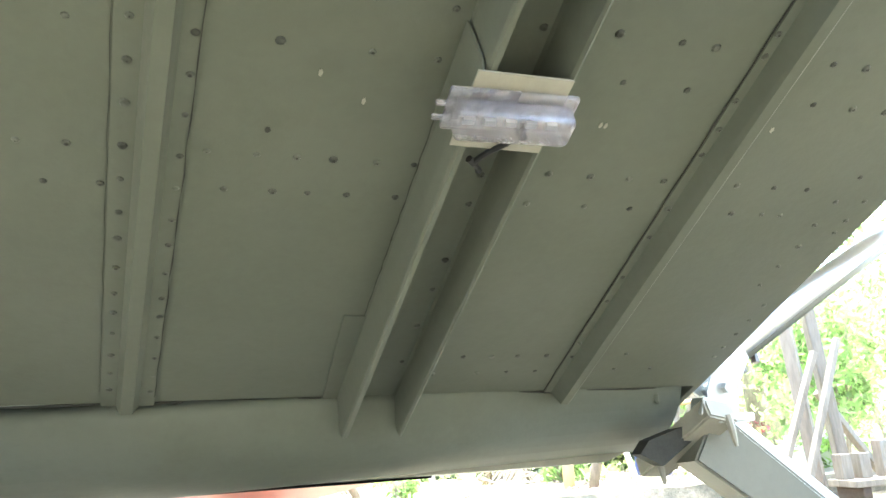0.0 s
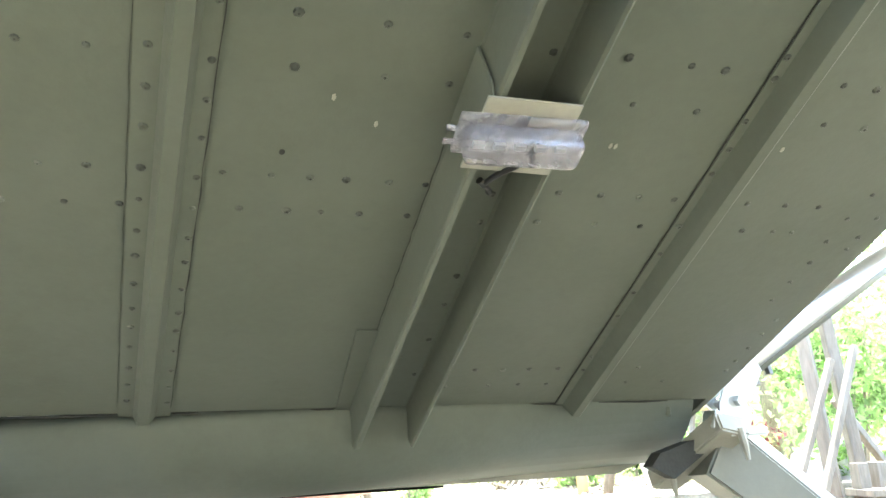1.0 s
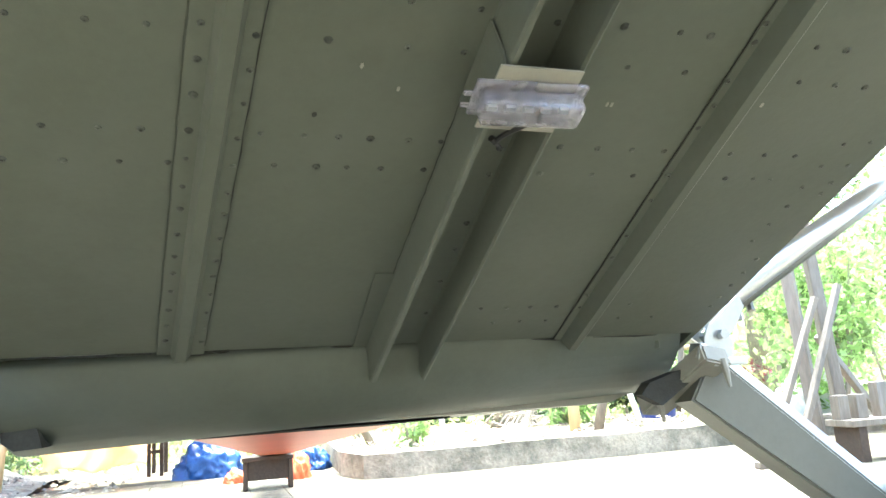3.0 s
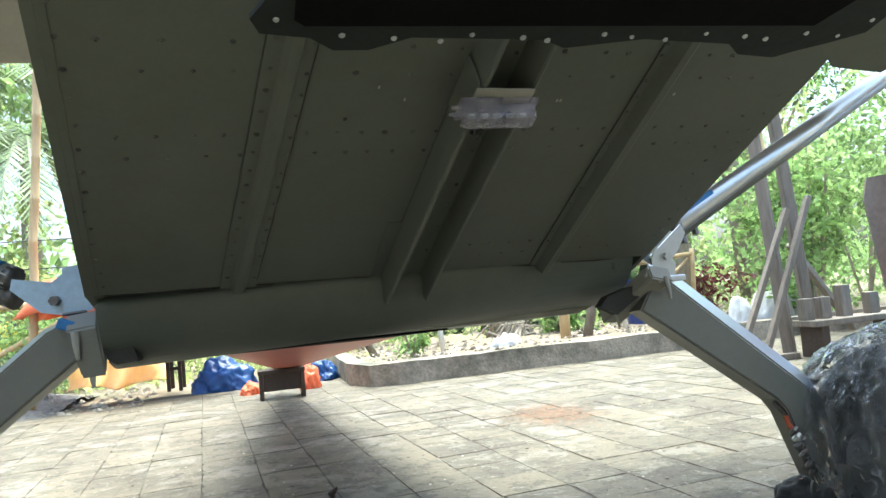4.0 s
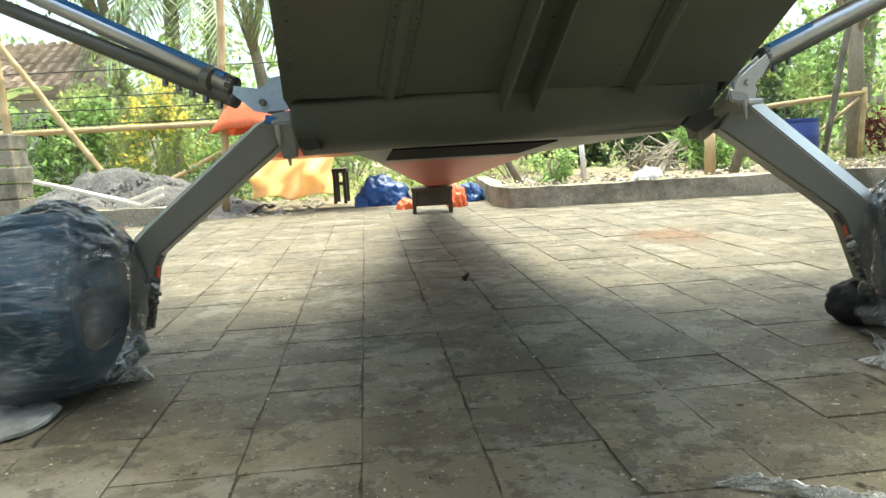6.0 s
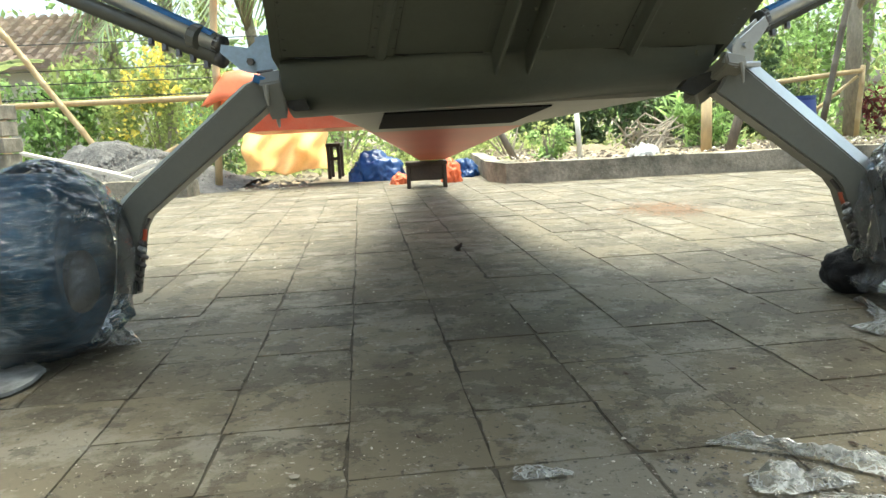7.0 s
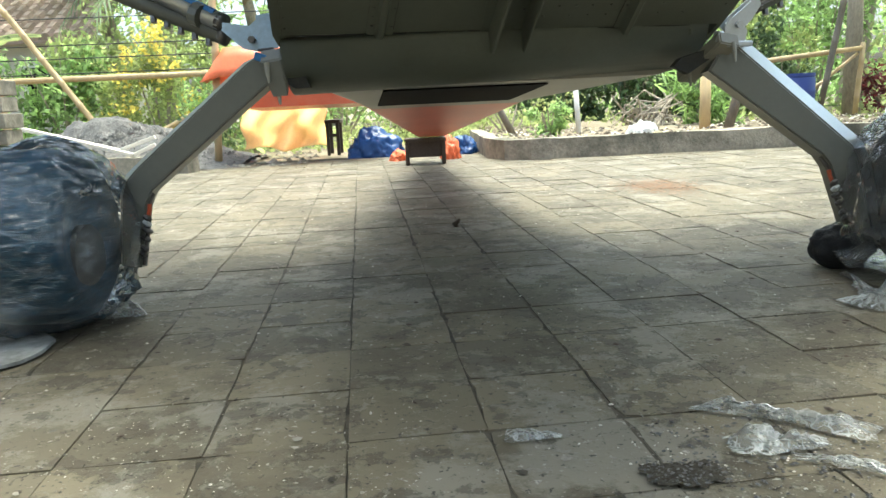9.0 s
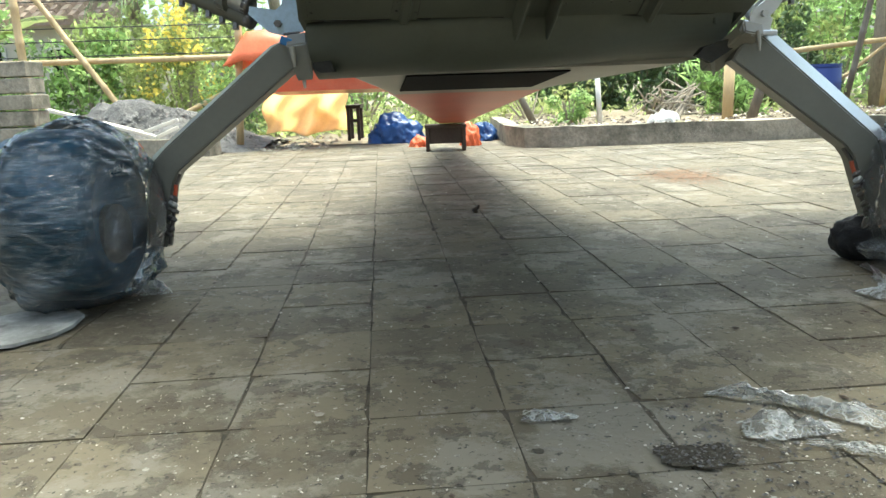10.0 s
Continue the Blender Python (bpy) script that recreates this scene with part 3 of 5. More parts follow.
# main gear
def gear(side):
    # sprung leg: flat front face, flank flaring back to the outer rear edge
    if side > 0:
        front = [(0.545, 0.545), (0.578, 0.598), (0.62, 0.601), (0.9, 0.364), (0.932, 0.336), (0.95, 0.295), (0.993, 0.12), (0.939, 0.114), (0.874, 0.29), (0.852, 0.318)]
        rear = [(0.55, 0.54), (0.59, 0.612), (0.662, 0.628), (0.955, 0.382), (0.997, 0.348), (1.022, 0.3), (1.085, 0.105), (0.945, 0.105), (0.88, 0.28), (0.858, 0.31)]
        bolts = ((0.907, 0.219), (0.957, 0.236), (0.946, 0.127), (0.982, 0.138))
    else:
        front = [(-0.545, 0.575), (-0.582, 0.63), (-0.61, 0.615), (-0.905, 0.375), (-0.938, 0.343), (-0.955, 0.3), (-0.978, 0.121), (-0.932, 0.114), (-0.898, 0.275), (-0.88, 0.312)]
        rear = [(-0.55, 0.565), (-0.59, 0.638), (-0.632, 0.622), (-0.928, 0.384), (-0.968, 0.35), (-0.988, 0.3), (-1.01, 0.112), (-0.94, 0.105), (-0.905, 0.27), (-0.886, 0.305)]
        bolts = ((-0.935, 0.232), (-0.938, 0.15), (-0.962, 0.205), (-0.95, 0.13))
    bm = bmesh.new()
    r0 = [bm.verts.new((x, -0.02, z)) for x, z in front]
    r1 = [bm.verts.new((x, 0.05, z)) for x, z in rear]
    bm.faces.new(r0)
    bm.faces.new(r1[::-1])
    for k in range(len(r0)):
        bm.faces.new((r0[k], r1[k], r1[(k + 1) % len(r0)], r0[(k + 1) % len(r0)]))
    bmesh.ops.recalc_face_normals(bm, faces=bm.faces[:])
    bmesh.ops.bevel(bm, geom=[e for e in bm.edges if abs(e.verts[0].co.y - e.verts[1].co.y) < 0.01], offset=0.004, segments=2, affect="EDGES")
    leg = part("gear_leg", finish(bm), GEAR_PAINT, aircraft)
    if side > 0:
        # flared flank set to bright alloy: the skylight on it put into the material
        leg.data.materials.append(ALLOY)
        for p in leg.data.polygons:
            if p.normal.x > 0.25 and p.area > 0.0008:
                p.material_index = 1
    for x, z in bolts:
        bm = bmesh.new()
        tube(bm, [(x, -0.026, z), (x, -0.019, z)], 0.0055, 8)
        part("leg_bolt", finish(bm), STEEL, leg)
    # round torque plate at the leg's foot, with a ring of holes
    if side > 0:
        px, pz = 0.985, 0.105
        bm = bmesh.new()
        plate(bm, [(px + 0.066 * math.cos(a), -0.012, pz + 0.05 * math.sin(a)) for a in (k * math.pi / 12 for k in range(24))], (0, 0.006, 0))
        disc = part("torque_plate", finish(bm), STEEL, leg)
        for k in range(9):
            a = math.pi * (1.05 + 0.1 * k)
            bm = bmesh.new()
            tube(bm, [(px + 0.052 * math.cos(a), -0.0135, pz + 0.037 * math.sin(a)), (px + 0.052 * math.cos(a), -0.012, pz + 0.037 * math.sin(a))], 0.004, 8)
            part("hole", finish(bm), CAVITY, disc)
        # bright sleeve strip down the outer rear of the foot
        bm = bmesh.new()
        plate(bm, [(0.985, 0.052, 0.275), (1.0, 0.052, 0.275), (1.052, 0.052, 0.12), (1.02, 0.052, 0.12)], (0, 0.02, 0))
        part("sleeve", finish(bm), PAINT_LIGHT, leg)
    # brake line with clips down the inner edge
    inner = [(front[-1][0], front[-1][1] - 0.008), front[-2], (front[-3][0], front[-3][1])]

    def edge_x(z):
        (x0, z0), (x1, z1) = inner[1], inner[2]
        return x0 + (x1 - x0) * (z0 - z) / (z0 - z1)
    bm = bmesh.new()
    tube(bm, [(x + 0.002 * side, -0.005, z) for x, z in inner[:1]] + [(edge_x(z) - side * off, -0.008, z) for z, off in ((0.285, 0.004), (0.25, 0.004), (0.22, 0.007), (0.17, 0.004), (0.12, 0.003))], 0.005, 8)
    part("brake_line", finish(bm), STEEL, leg)
    bm = bmesh.new()
    tube(bm, [(edge_x(z) - side * off, -0.012, z) for z, off in ((0.278, 0.004), (0.262, 0.006), (0.245, 0.004))], 0.0055, 7)
    part("red_hose", finish(bm), ORANGE_PAINT, leg, "short red hose sleeve")
    for k, (z, size) in enumerate(((0.243, 0.012), (0.228, 0.014), (0.212, 0.02), (0.19, 0.016), (0.165, 0.012), (0.148, 0.01))):
        bm = bmesh.new()
        xi = edge_x(z)
        tube(bm, [(xi + 0.004 * side, -0.018, z + 0.006), (xi - 0.006 * side, -0.02, z), (xi - size * side, -0.016, z - 0.006)], [0.006, 0.0085, 0.005], 7)
        part("line_clip", finish(bm), RIVET_BRIGHT if k == 1 else STEEL, leg)
    # clamp bar under the leg's root, running back and down
    if side > 0:
        quad = [(0.562, -0.05, 0.612), (0.612, -0.05, 0.6), (0.548, 0.08, 0.516), (0.5, 0.08, 0.52)]
        pins = ((0.52, 0.05, 0.545), (0.596, -0.045, 0.6))
    else:
        quad = [(-0.573, -0.05, 0.614), (-0.52, -0.05, 0.62), (-0.51, -0.042, 0.53), (-0.551, -0.042, 0.528)]
        pins = ((-0.538, -0.03, 0.548), (-0.556, -0.052, 0.6))
    bm = bmesh.new()
    plate(bm, quad, (0, 0.014, 0.03))
    bmesh.ops.recalc_face_normals(bm, faces=bm.faces[:])
    bmesh.ops.bevel(bm, geom=bm.edges[:], offset=0.003, segments=2, affect="EDGES")
    clamp = part("gear_clamp", finish(bm), PAINT_LIGHT if side > 0 else GEAR_PAINT, aircraft)
    for x, y, z in pins:
        bm = bmesh.new()
        tube(bm, [(x, y, z + 0.012), (x + 0.002, y - 0.004, z - 0.012), (x + 0.004, y - 0.006, z - 0.036)], [0.007, 0.006, 0.003], 8)
        part("clamp_bolt", finish(bm), PAINT_LIGHT, clamp)
    # dark solid plate standing in for the shade between beam end and clamp
    bm = bmesh.new()
    if side > 0:
        plate(bm, [(0.462, 0.0, 0.56), (0.48, 0.0, 0.58), (0.556, 0.0, 0.602), (0.556, 0.0, 0.575), (0.5, 0.0, 0.54)], (0, 0.03, 0))
    else:
        plate(bm, [(-0.512, -0.03, 0.6), (-0.5, -0.03, 0.58), (-0.468, -0.03, 0.58), (-0.46, -0.03, 0.55), (-0.495, -0.03, 0.548), (-0.512, -0.03, 0.56)], (0, 0.05, 0))
    part("clamp_recess", finish(bm), SEAM, clamp)
    # strut fitting: upright plate on the body, lug out to the strut
    if side > 0:
        web = [(0.586, 0.612), (0.64, 0.612), (0.645, 0.64), (0.628, 0.668), (0.6, 0.676), (0.588, 0.65)]
        lug = [(0.592, 0.66), (0.612, 0.642), (0.636, 0.644), (0.66, 0.668), (0.682, 0.704), (0.672, 0.724)]
        bolt = (0.622, 0.655)
    else:
        web = [(-0.532, 0.65), (-0.58, 0.642), (-0.58, 0.728), (-0.536, 0.735)]
        lug = [(-0.575, 0.643), (-0.62, 0.652), (-0.668, 0.697), (-0.664, 0.716), (-0.60, 0.705), (-0.57, 0.728)]
        bolt = (-0.594, 0.671)
    bm = bmesh.new()
    plate(bm, [(x, -0.012, z) for x, z in web], (0, 0.006, 0))
    fitting = part("fitting_plate", finish(bm), FILM_PALE if side < 0 else ALLOY, aircraft)
    for y in (-0.004, 0.044):
        bm = bmesh.new()
        plate(bm, [(x, y, z) for x, z in lug], (0, 0.006, 0))
        part("lug", finish(bm), ALLOY if side > 0 else FILM_PALE, fitting, "bare aluminium lug plate" if side > 0 else "pale blue filmed lug plate")
    bm = bmesh.new()
    tube(bm, [(bolt[0], -0.024, bolt[1]), (bolt[0], 0.065, bolt[1])], 0.009, 6)
    part("fitting_bolt", finish(bm), STEEL if side < 0 else RIVET_BRIGHT, fitting)
    if side > 0:
        bm = bmesh.new()
        box(bm, (0.613, -0.02, 0.607), (0.066, 0.05, 0.014), None, 0.003)
        part("foot_plate", finish(bm), ALLOY, fitting, "bare aluminium foot plate")
        bm = bmesh.new()
        box(bm, (0.566, -0.02, 0.626), (0.016, 0.036, 0.03), pose(0, 0, 0, 0, 15, 0), 0.004)
        part("bush_block", finish(bm), ALLOY, fitting)
    else:
        bm = bmesh.new()
        box(bm, (-0.572, -0.03, 0.626), (0.03, 0.03, 0.02), pose(0, 0, 0, 0, 20, 0), 0.003)
        part("bush_block", finish(bm), FILM_BLUE, fitting)
        bm = bmesh.new()
        tube(bm, [(-0.58, -0.02, 0.645), (-0.54, -0.03, 0.647)], 0.0035, 6)
        part("pin", finish(bm), STEEL, fitting)
    # lift struts, spreading outwards
    ends = (((0.695, 0.075, 0.722), (2.6, 1.2, 1.455), 0.026), ((0.70, 0.085, 0.71), (2.6, 1.22, 1.415), 0.024)) if side > 0 else (
        ((-0.672, 0.035, 0.718), (-2.55, 0.82, 1.675), 0.024), ((-0.672, 0.04, 0.684), (-2.55, 0.84, 1.53), 0.021))
    for i, (a, b, r) in enumerate(ends):
        a, b = Vector(a), Vector(b)
        d = (b - a).normalized()
        bm = bmesh.new()
        tube(bm, [a, b], r, 16)
        strut = part("lift_strut", bm, ALLOY if i == 0 else GEAR_PAINT, aircraft, "bare aluminium lift strut" if i == 0 else "grey lift strut", smooth=True)
        if i == 0:
            bm = bmesh.new()
            n = Vector((0, -0.5, 0.85)).normalized()
            tube(bm, [a + d * 0.02 + n * r * 0.75, a + d * (0.22 if side > 0 else 1.2) + n * r * 0.75], 0.011, 8)
            part("film_strip", finish(bm), FILM_BLUE, strut, "blue protective film strip")
        for k in (() if i == 0 else (0, 1.5) if side > 0 else (0, 1, 2, 3, 4)):
            p = a + d * (0.05 + 0.045 * k)
            bm = bmesh.new()
            tube(bm, [p - Vector((0, 0.012, r + 0.016)), p - Vector((0, 0.006, r * 0.6))], 0.0085, 7)
            part("strut_bolt", finish(bm), STEEL, strut)
        if i == 1 and side < 0:
            bm = bmesh.new()
            tube(bm, [a + d * 0.06 + Vector((0, -0.02, 0.03)), a + d * 0.085 + Vector((0, -0.02, 0.03))], 0.03, 12)
            part("strap", finish(bm), GEAR_PAINT, strut)
        bm = bmesh.new()
        tube(bm, [a - d * 0.004, a + d * 0.012], r * 1.02, 12)
        part("end_boot", finish(bm), STEEL, strut, smooth=True)
    # wheel
    mx = lambda x: side * x
    cx, cy, cz, R = (1.14, -0.09, 0.214, 0.205) if side > 0 else (1.13, -0.11, 0.222, 0.212)
    bm = bmesh.new()
    wd = 1.15 if side > 0 else 1.3
    prof = [(wd * u, w * R) for u, w in ((0.07, 0.0), (0.075, 0.24), (0.085, 0.53), (0.1, 0.77), (0.085, 0.93), (0.04, 1.0), (-0.04, 1.0), (-0.085, 0.93), (-0.1, 0.77), (-0.085, 0.53), (-0.075, 0.24), (-0.07, 0.0))]
    seg = 32
    rg = [[bm.verts.new((mx(cx + px), cy + max(pr, 0.004) * math.cos(q), cz + max(pr, 0.004) * math.sin(q))) for q in (2 * math.pi * k / seg for k in range(seg))] for px, pr in prof]
    for r0, r1 in zip(rg, rg[1:]):
        for k in range(seg):
            bm.faces.new((r0[k], r0[(k + 1) % seg], r1[(k + 1) % seg], r1[k]))
    wheel = part("wheel", finish(bm), RUBBER if side > 0 else BLUE_WRAP, aircraft, "fat tyre wrapped up in plastic", smooth=True)
    bm = bmesh.new()
    tube(bm, [(mx(cx - 0.115), cy, cz - 0.06), (mx(cx - 0.06), cy, cz - 0.06)], 0.085, 24)
    part("brake_disc", finish(bm), STEEL, wheel)
    return wheel


for side in (-1, 1):
    gear(side)


# lamp across the open channel
bm = bmesh.new()
plate(bm, [on_belly(-0.0146, 0.490, 0.0475), on_belly(0.076, 0.493, 0.0505), on_belly(0.0775, 0.563, 0.0505), on_belly(-0.0146, 0.559, 0.0475)], BN * 0.002)
lamp = part("belly_lamp", finish(bm), PAINT_LIGHT, aircraft, "clear plastic lamp on a bracket over the channel")
bm = bmesh.new()
plate(bm, [on_belly(-0.0155, 0.478, 0.002), on_belly(-0.0155, 0.567, 0.002), on_belly(-0.008, 0.562, 0.036), on_belly(-0.0065, 0.556, 0.0475), on_belly(-0.0065, 0.49, 0.0475)], Vector((-0.0015, 0, 0)))
part("bracket_tab", finish(bm), PAINT, lamp)
BELLY_TURN = Matrix.Rotation(math.atan(-0.4228), 4, "X")
q = Matrix.Translation(on_belly(0.0275, 0.5305, 0.062)) @ Matrix.Rotation(0.04, 4, "Z") @ BELLY_TURN
bm = bmesh.new()
box(bm, (0, 0, -0.004), (0.094, 0.028, 0.022), None, 0.005)
box(bm, (0, 0, 0.008), (0.104, 0.04, 0.006), None, 0.002)
bmesh.ops.transform(bm, matrix=q, verts=bm.verts[:])
part("lens", finish(bm), LENS, lamp, "clear plastic lens")
for k in range(5):
    bm = bmesh.new()
    box(bm, (-0.034 + 0.017 * k, 0.004, 0.0), (0.009, 0.005, 0.004))
    bmesh.ops.transform(bm, matrix=q, verts=bm.verts[:])
    part("led", finish(bm), RIVET_BRIGHT, lamp)
bm = bmesh.new()
tube(bm, [on_belly(*p) for p in ((0.05, 0.528, 0.058), (0.036, 0.502, 0.056), (0.028, 0.489, 0.05), (0.023, 0.478, 0.046), (0.0195, 0.469, 0.044))], 0.0028, 7)
tube(bm, [on_belly(*p) for p in ((0.013, 0.473, 0.044), (0.0195, 0.469, 0.044), (0.026, 0.463, 0.042), (0.0305, 0.4576, 0.04))], [0.0034, 0.0036, 0.002, 0.0034], 7)
part("lamp_cable", finish(bm), WIRE_MAT, lamp)
for k in range(2):
    bm = bmesh.new()
    box(bm, (-0.054, 0.008 - 0.014 * k, 0.006), (0.014, 0.004, 0.004), None, 0.001)
    bmesh.ops.transform(bm, matrix=q, verts=bm.verts[:])
    part("clip", finish(bm), LENS, lamp)

# doubler plate and seams at the cross beam
bm = bmesh.new()
plate(bm, [on_belly(-0.0306, -0.04, 0.001), on_belly(-0.008, -0.04, 0.001), on_belly(-0.006, 0.19, 0.001), on_belly(-0.0404, 0.19, 0.001)], BN * 0.0016)
part("doubler", finish(bm), PAINT, belly)
for u0, u1, w in ((-0.50, -0.315, 0.005), (-0.245, -0.212, 0.006), (-0.066, -0.034, 0.005), (0.262, 0.352, 0.008), (0.376, 0.5, 0.004)):
    bm = bmesh.new()
    plate(bm, [on_belly(u0, 0.001, 0.0015), on_belly(u1, 0.001, 0.0015), on_belly(u1, 0.001 - w * 0.2, 0.0015), on_belly((u0 + 2 * u1) / 3, 0.001 - w, 0.0015)], BN * 0.001)
    part("seam_gap", finish(bm), SEAM, belly)
for u, s0, s1, w, h in ((-0.2475, 0.02, NOSE_S, 0.0014, 0.0034), (0.3015, 0.0, NOSE_S, 0.0018, 0.0008), (-0.3105, 0.03, NOSE_S, 0.0005, 0.0008), (-0.0148, 0.19, 0.478, 0.001, 0.0006), (-0.508, 0.0, NOSE_S, 0.0006, 0.0008)):
    bm = bmesh.new()
    n = 24
    edge = [on_belly(u + 0.0006 * math.sin(k * 2.1), s0 + (s1 - s0) * k / n, h) for k in range(n + 1)]
    plate(bm, edge + [p + Vector((w * (0.6 + 0.4 * math.sin(3 * i)), 0, 0)) for i, p in reversed(list(enumerate(edge)))], BN * 0.0008)
    part("seam", finish(bm), SEAM, belly)

# rivets of the belly: rows across and rows along the stringers, each with a dark mandrel hole
def rivet_head(name, r, h, material, hole):
    bm = bmesh.new()
    dome(bm, (0, 0, 0), (0, 0, 1), r, h)
    n0 = len(bm.faces)
    if hole:
        ring = [bm.verts.new((hole * math.cos(a), hole * math.sin(a), h * 1.04)) for a in (k * math.pi / 3 for k in range(6))]
        bm.faces.new(ring)
    me = bpy.data.meshes.new(name)
    bm.to_mesh(me)
    bm.free()
    me.materials.append(material)
    me.materials.append(SEAM)
    for p in me.polygons[n0:]:
        p.material_index = 1
    return me


rivet_meshes = [rivet_head("rivet", 0.0039, 0.002, RIVET, hole) for hole in (0.0013, 0.0009, 0.0, 0.0016)]
bright_mesh = rivet_head("bright_rivet", 0.0028, 0.0018, RIVET_BRIGHT, 0.0)
FACE_DOWN = BN.to_track_quat("Z", "Y").to_matrix().to_4x4()
dice = random.Random(11)


def rivet(u, s, h, parent, mesh=None, where=None):
    ob = new("rivet", mesh or dice.choice(rivet_meshes))
    ob.parent = parent
    p = where if where is not None else on_belly(u, s, h)
    ob.matrix_basis = Matrix.Translation(p) @ FACE_DOWN @ Matrix.Diagonal([dice.uniform(0.8, 1.15)] * 3 + [1])
    return ob


for s, slope, across in ((0.4215, 0.02, (-0.46, -0.416, -0.3725, -0.3386, -0.2285, -0.181, -0.1416, -0.1044, -0.0586, -0.0185, 0.137, 0.189, 0.238, 0.285, 0.379, 0.426, 0.469)),
                         (0.380, 0.022, (-0.45, -0.402, -0.356, -0.3145, -0.2067, -0.158, -0.122, -0.0805, -0.0267, 0.128, 0.2014, 0.262, 0.397, 0.437, 0.462)),
                         (0.5735, 0.012, (-0.47, -0.41, -0.3415, -0.186, -0.106, -0.030, 0.139, 0.21, 0.25, 0.387, 0.423)),
                         (0.53, 0.014, (-0.43, -0.3786, -0.3372, -0.18, -0.0954, -0.031, 0.169, 0.2455, 0.397, 0.443, 0.482)),
                         (0.095, 0.012, (0.145, 0.187, 0.2266, 0.2716, 0.40)), (0.054, 0.012, (0.111, 0.177, 0.223, 0.268, 0.398, 0.46))):
    for u in across:
        rivet(u, s + slope * u, 0.0, belly)
for k in range(6):
    rivet(0.5225 + dice.uniform(-0.003, 0.003), 0.264 + 0.038 * k, 0.0, belly)
for s in (0.088, 0.115, 0.15, 0.185, 0.22, 0.367, 0.388, 0.42, 0.46, 0.5):
    rivet(0.558, s, 0.0, belly)
for k in range(14):
    rivet(-0.503 + dice.uniform(-0.004, 0.004), 0.03 + 0.045 * k, 0.0, belly)
for k in range(15):
    s = 0.03 + 0.0385 * k + dice.uniform(-0.004, 0.004)
    rivet(-0.2995, s + 0.006, 0.0024, stringer_a)
    rivet(-0.2525, s, 0.0028, stringer_a)
for s in (0.1, 0.135, 0.2284, 0.2765, 0.348, 0.3934, 0.468, 0.4995, 0.532, 0.578, 0.599):
    rivet(0.3085 + dice.uniform(-0.002, 0.002), s, 0.0035, stringer_d)
for s in (0.087, 0.168, 0.24, 0.292, 0.377, 0.416, 0.57):
    rivet(0.06, s, 0.0, belly)
for u, s in ((-0.1384, 0.5055), (-0.091, 0.484), (0.168, 0.487), (0.174, 0.487), (0.372, 0.503)):
    bm = bmesh.new()
    plate(bm, [on_belly(u + 0.0022 * math.cos(a), s + 0.0035 * math.sin(a), 0.0006) for a in (k * 1.2566 for k in range(5))], BN * 0.0006)
    part("paint_chip", finish(bm), PAINT_LIGHT, belly)
bm = bmesh.new()
plate(bm, [on_belly(-0.1756 + 0.003 * math.cos(a), 0.4458 + 0.003 * math.sin(a), 0.0006) for a in (k * 0.785 for k in range(8))], BN * 0.0006)
part("drill_hole", finish(bm), SEAM, belly)
# small hooked clip at the end of the beam
bm = bmesh.new()
tube(bm, [on_belly(0.505, -0.012, 0.004), on_belly(0.507, -0.02, 0.012), on_belly(0.515, -0.03, 0.014), on_belly(0.518, -0.042, 0.01)], [0.005, 0.006, 0.005, 0.004], 7)
part("hook", finish(bm), PAINT, beam)
# bright rivets round the tray
TRAY_TURN = Vector((0, -0.287, -0.958))
for k in range(14):
    rivet(0, 0, 0, tray, bright_mesh, on_tray(-0.155 + 0.037 * k + dice.uniform(-0.01, 0.01), -0.866 + 0.004 * (k % 3), 0.0005))
for k in range(10):
    rivet(0, 0, 0, tray, bright_mesh, on_tray(-0.212 + 0.006 * math.sin(k * 2.2), -0.885 - 0.035 * k, 0.0005))
    rivet(0, 0, 0, tray, bright_mesh, on_tray(0.35 - 0.004 * k + 0.008 * math.sin(k * 2.6), -0.885 - 0.03 * k, 0.0005))


# ---- wheel bags ----
def bag(cx, cy, rx, ry, rz, label, seed, skirt, film):
    """Plastic film over a wheel: pulled folds running to the tied side, edge lying on the floor."""
    bm = bmesh.new()
    bmesh.ops.create_icosphere(bm, subdivisions=6, radius=1.0)
    for v in bm.verts:
        c = v.co.copy()
        n = noise.fractal(c * 1.8 + Vector((seed, 0, 0)), 1.0, 2.0, 4)
        fold = abs(noise.noise(Vector((c.x * 1.2 + seed, c.y * 5.0 + 2 * c.z, c.z * 3.0 - c.x))))
        fine = abs(noise.noise(Vector((c.x * 6 + seed, c.y * 11.0, c.z * 9.0))))
        tiny = abs(noise.noise(Vector((c.x * 14 + seed, c.y * 22.0 + 6 * c.z, c.z * 12.0))))
        f = 1 + 0.045 * n - 0.06 * fold - (0.035 if film == FILM else 0.08) * fine - 0.015 * tiny
        z = c.z * rz * f + rz
        low = max(0.0, 0.32 - z / (2 * rz))
        w = 1 + skirt * low * (1 + 2.0 * n)
        v.co = (cx + c.x * rx * f * w, cy + c.y * ry * f * w, max(0.004 + 0.014 * fold + 0.006 * (1 + n), z - 0.015))
    return tagged(part("plastic_wrap", bm, film, None, smooth=True), label, "plastic sheet", "wheel wraps")


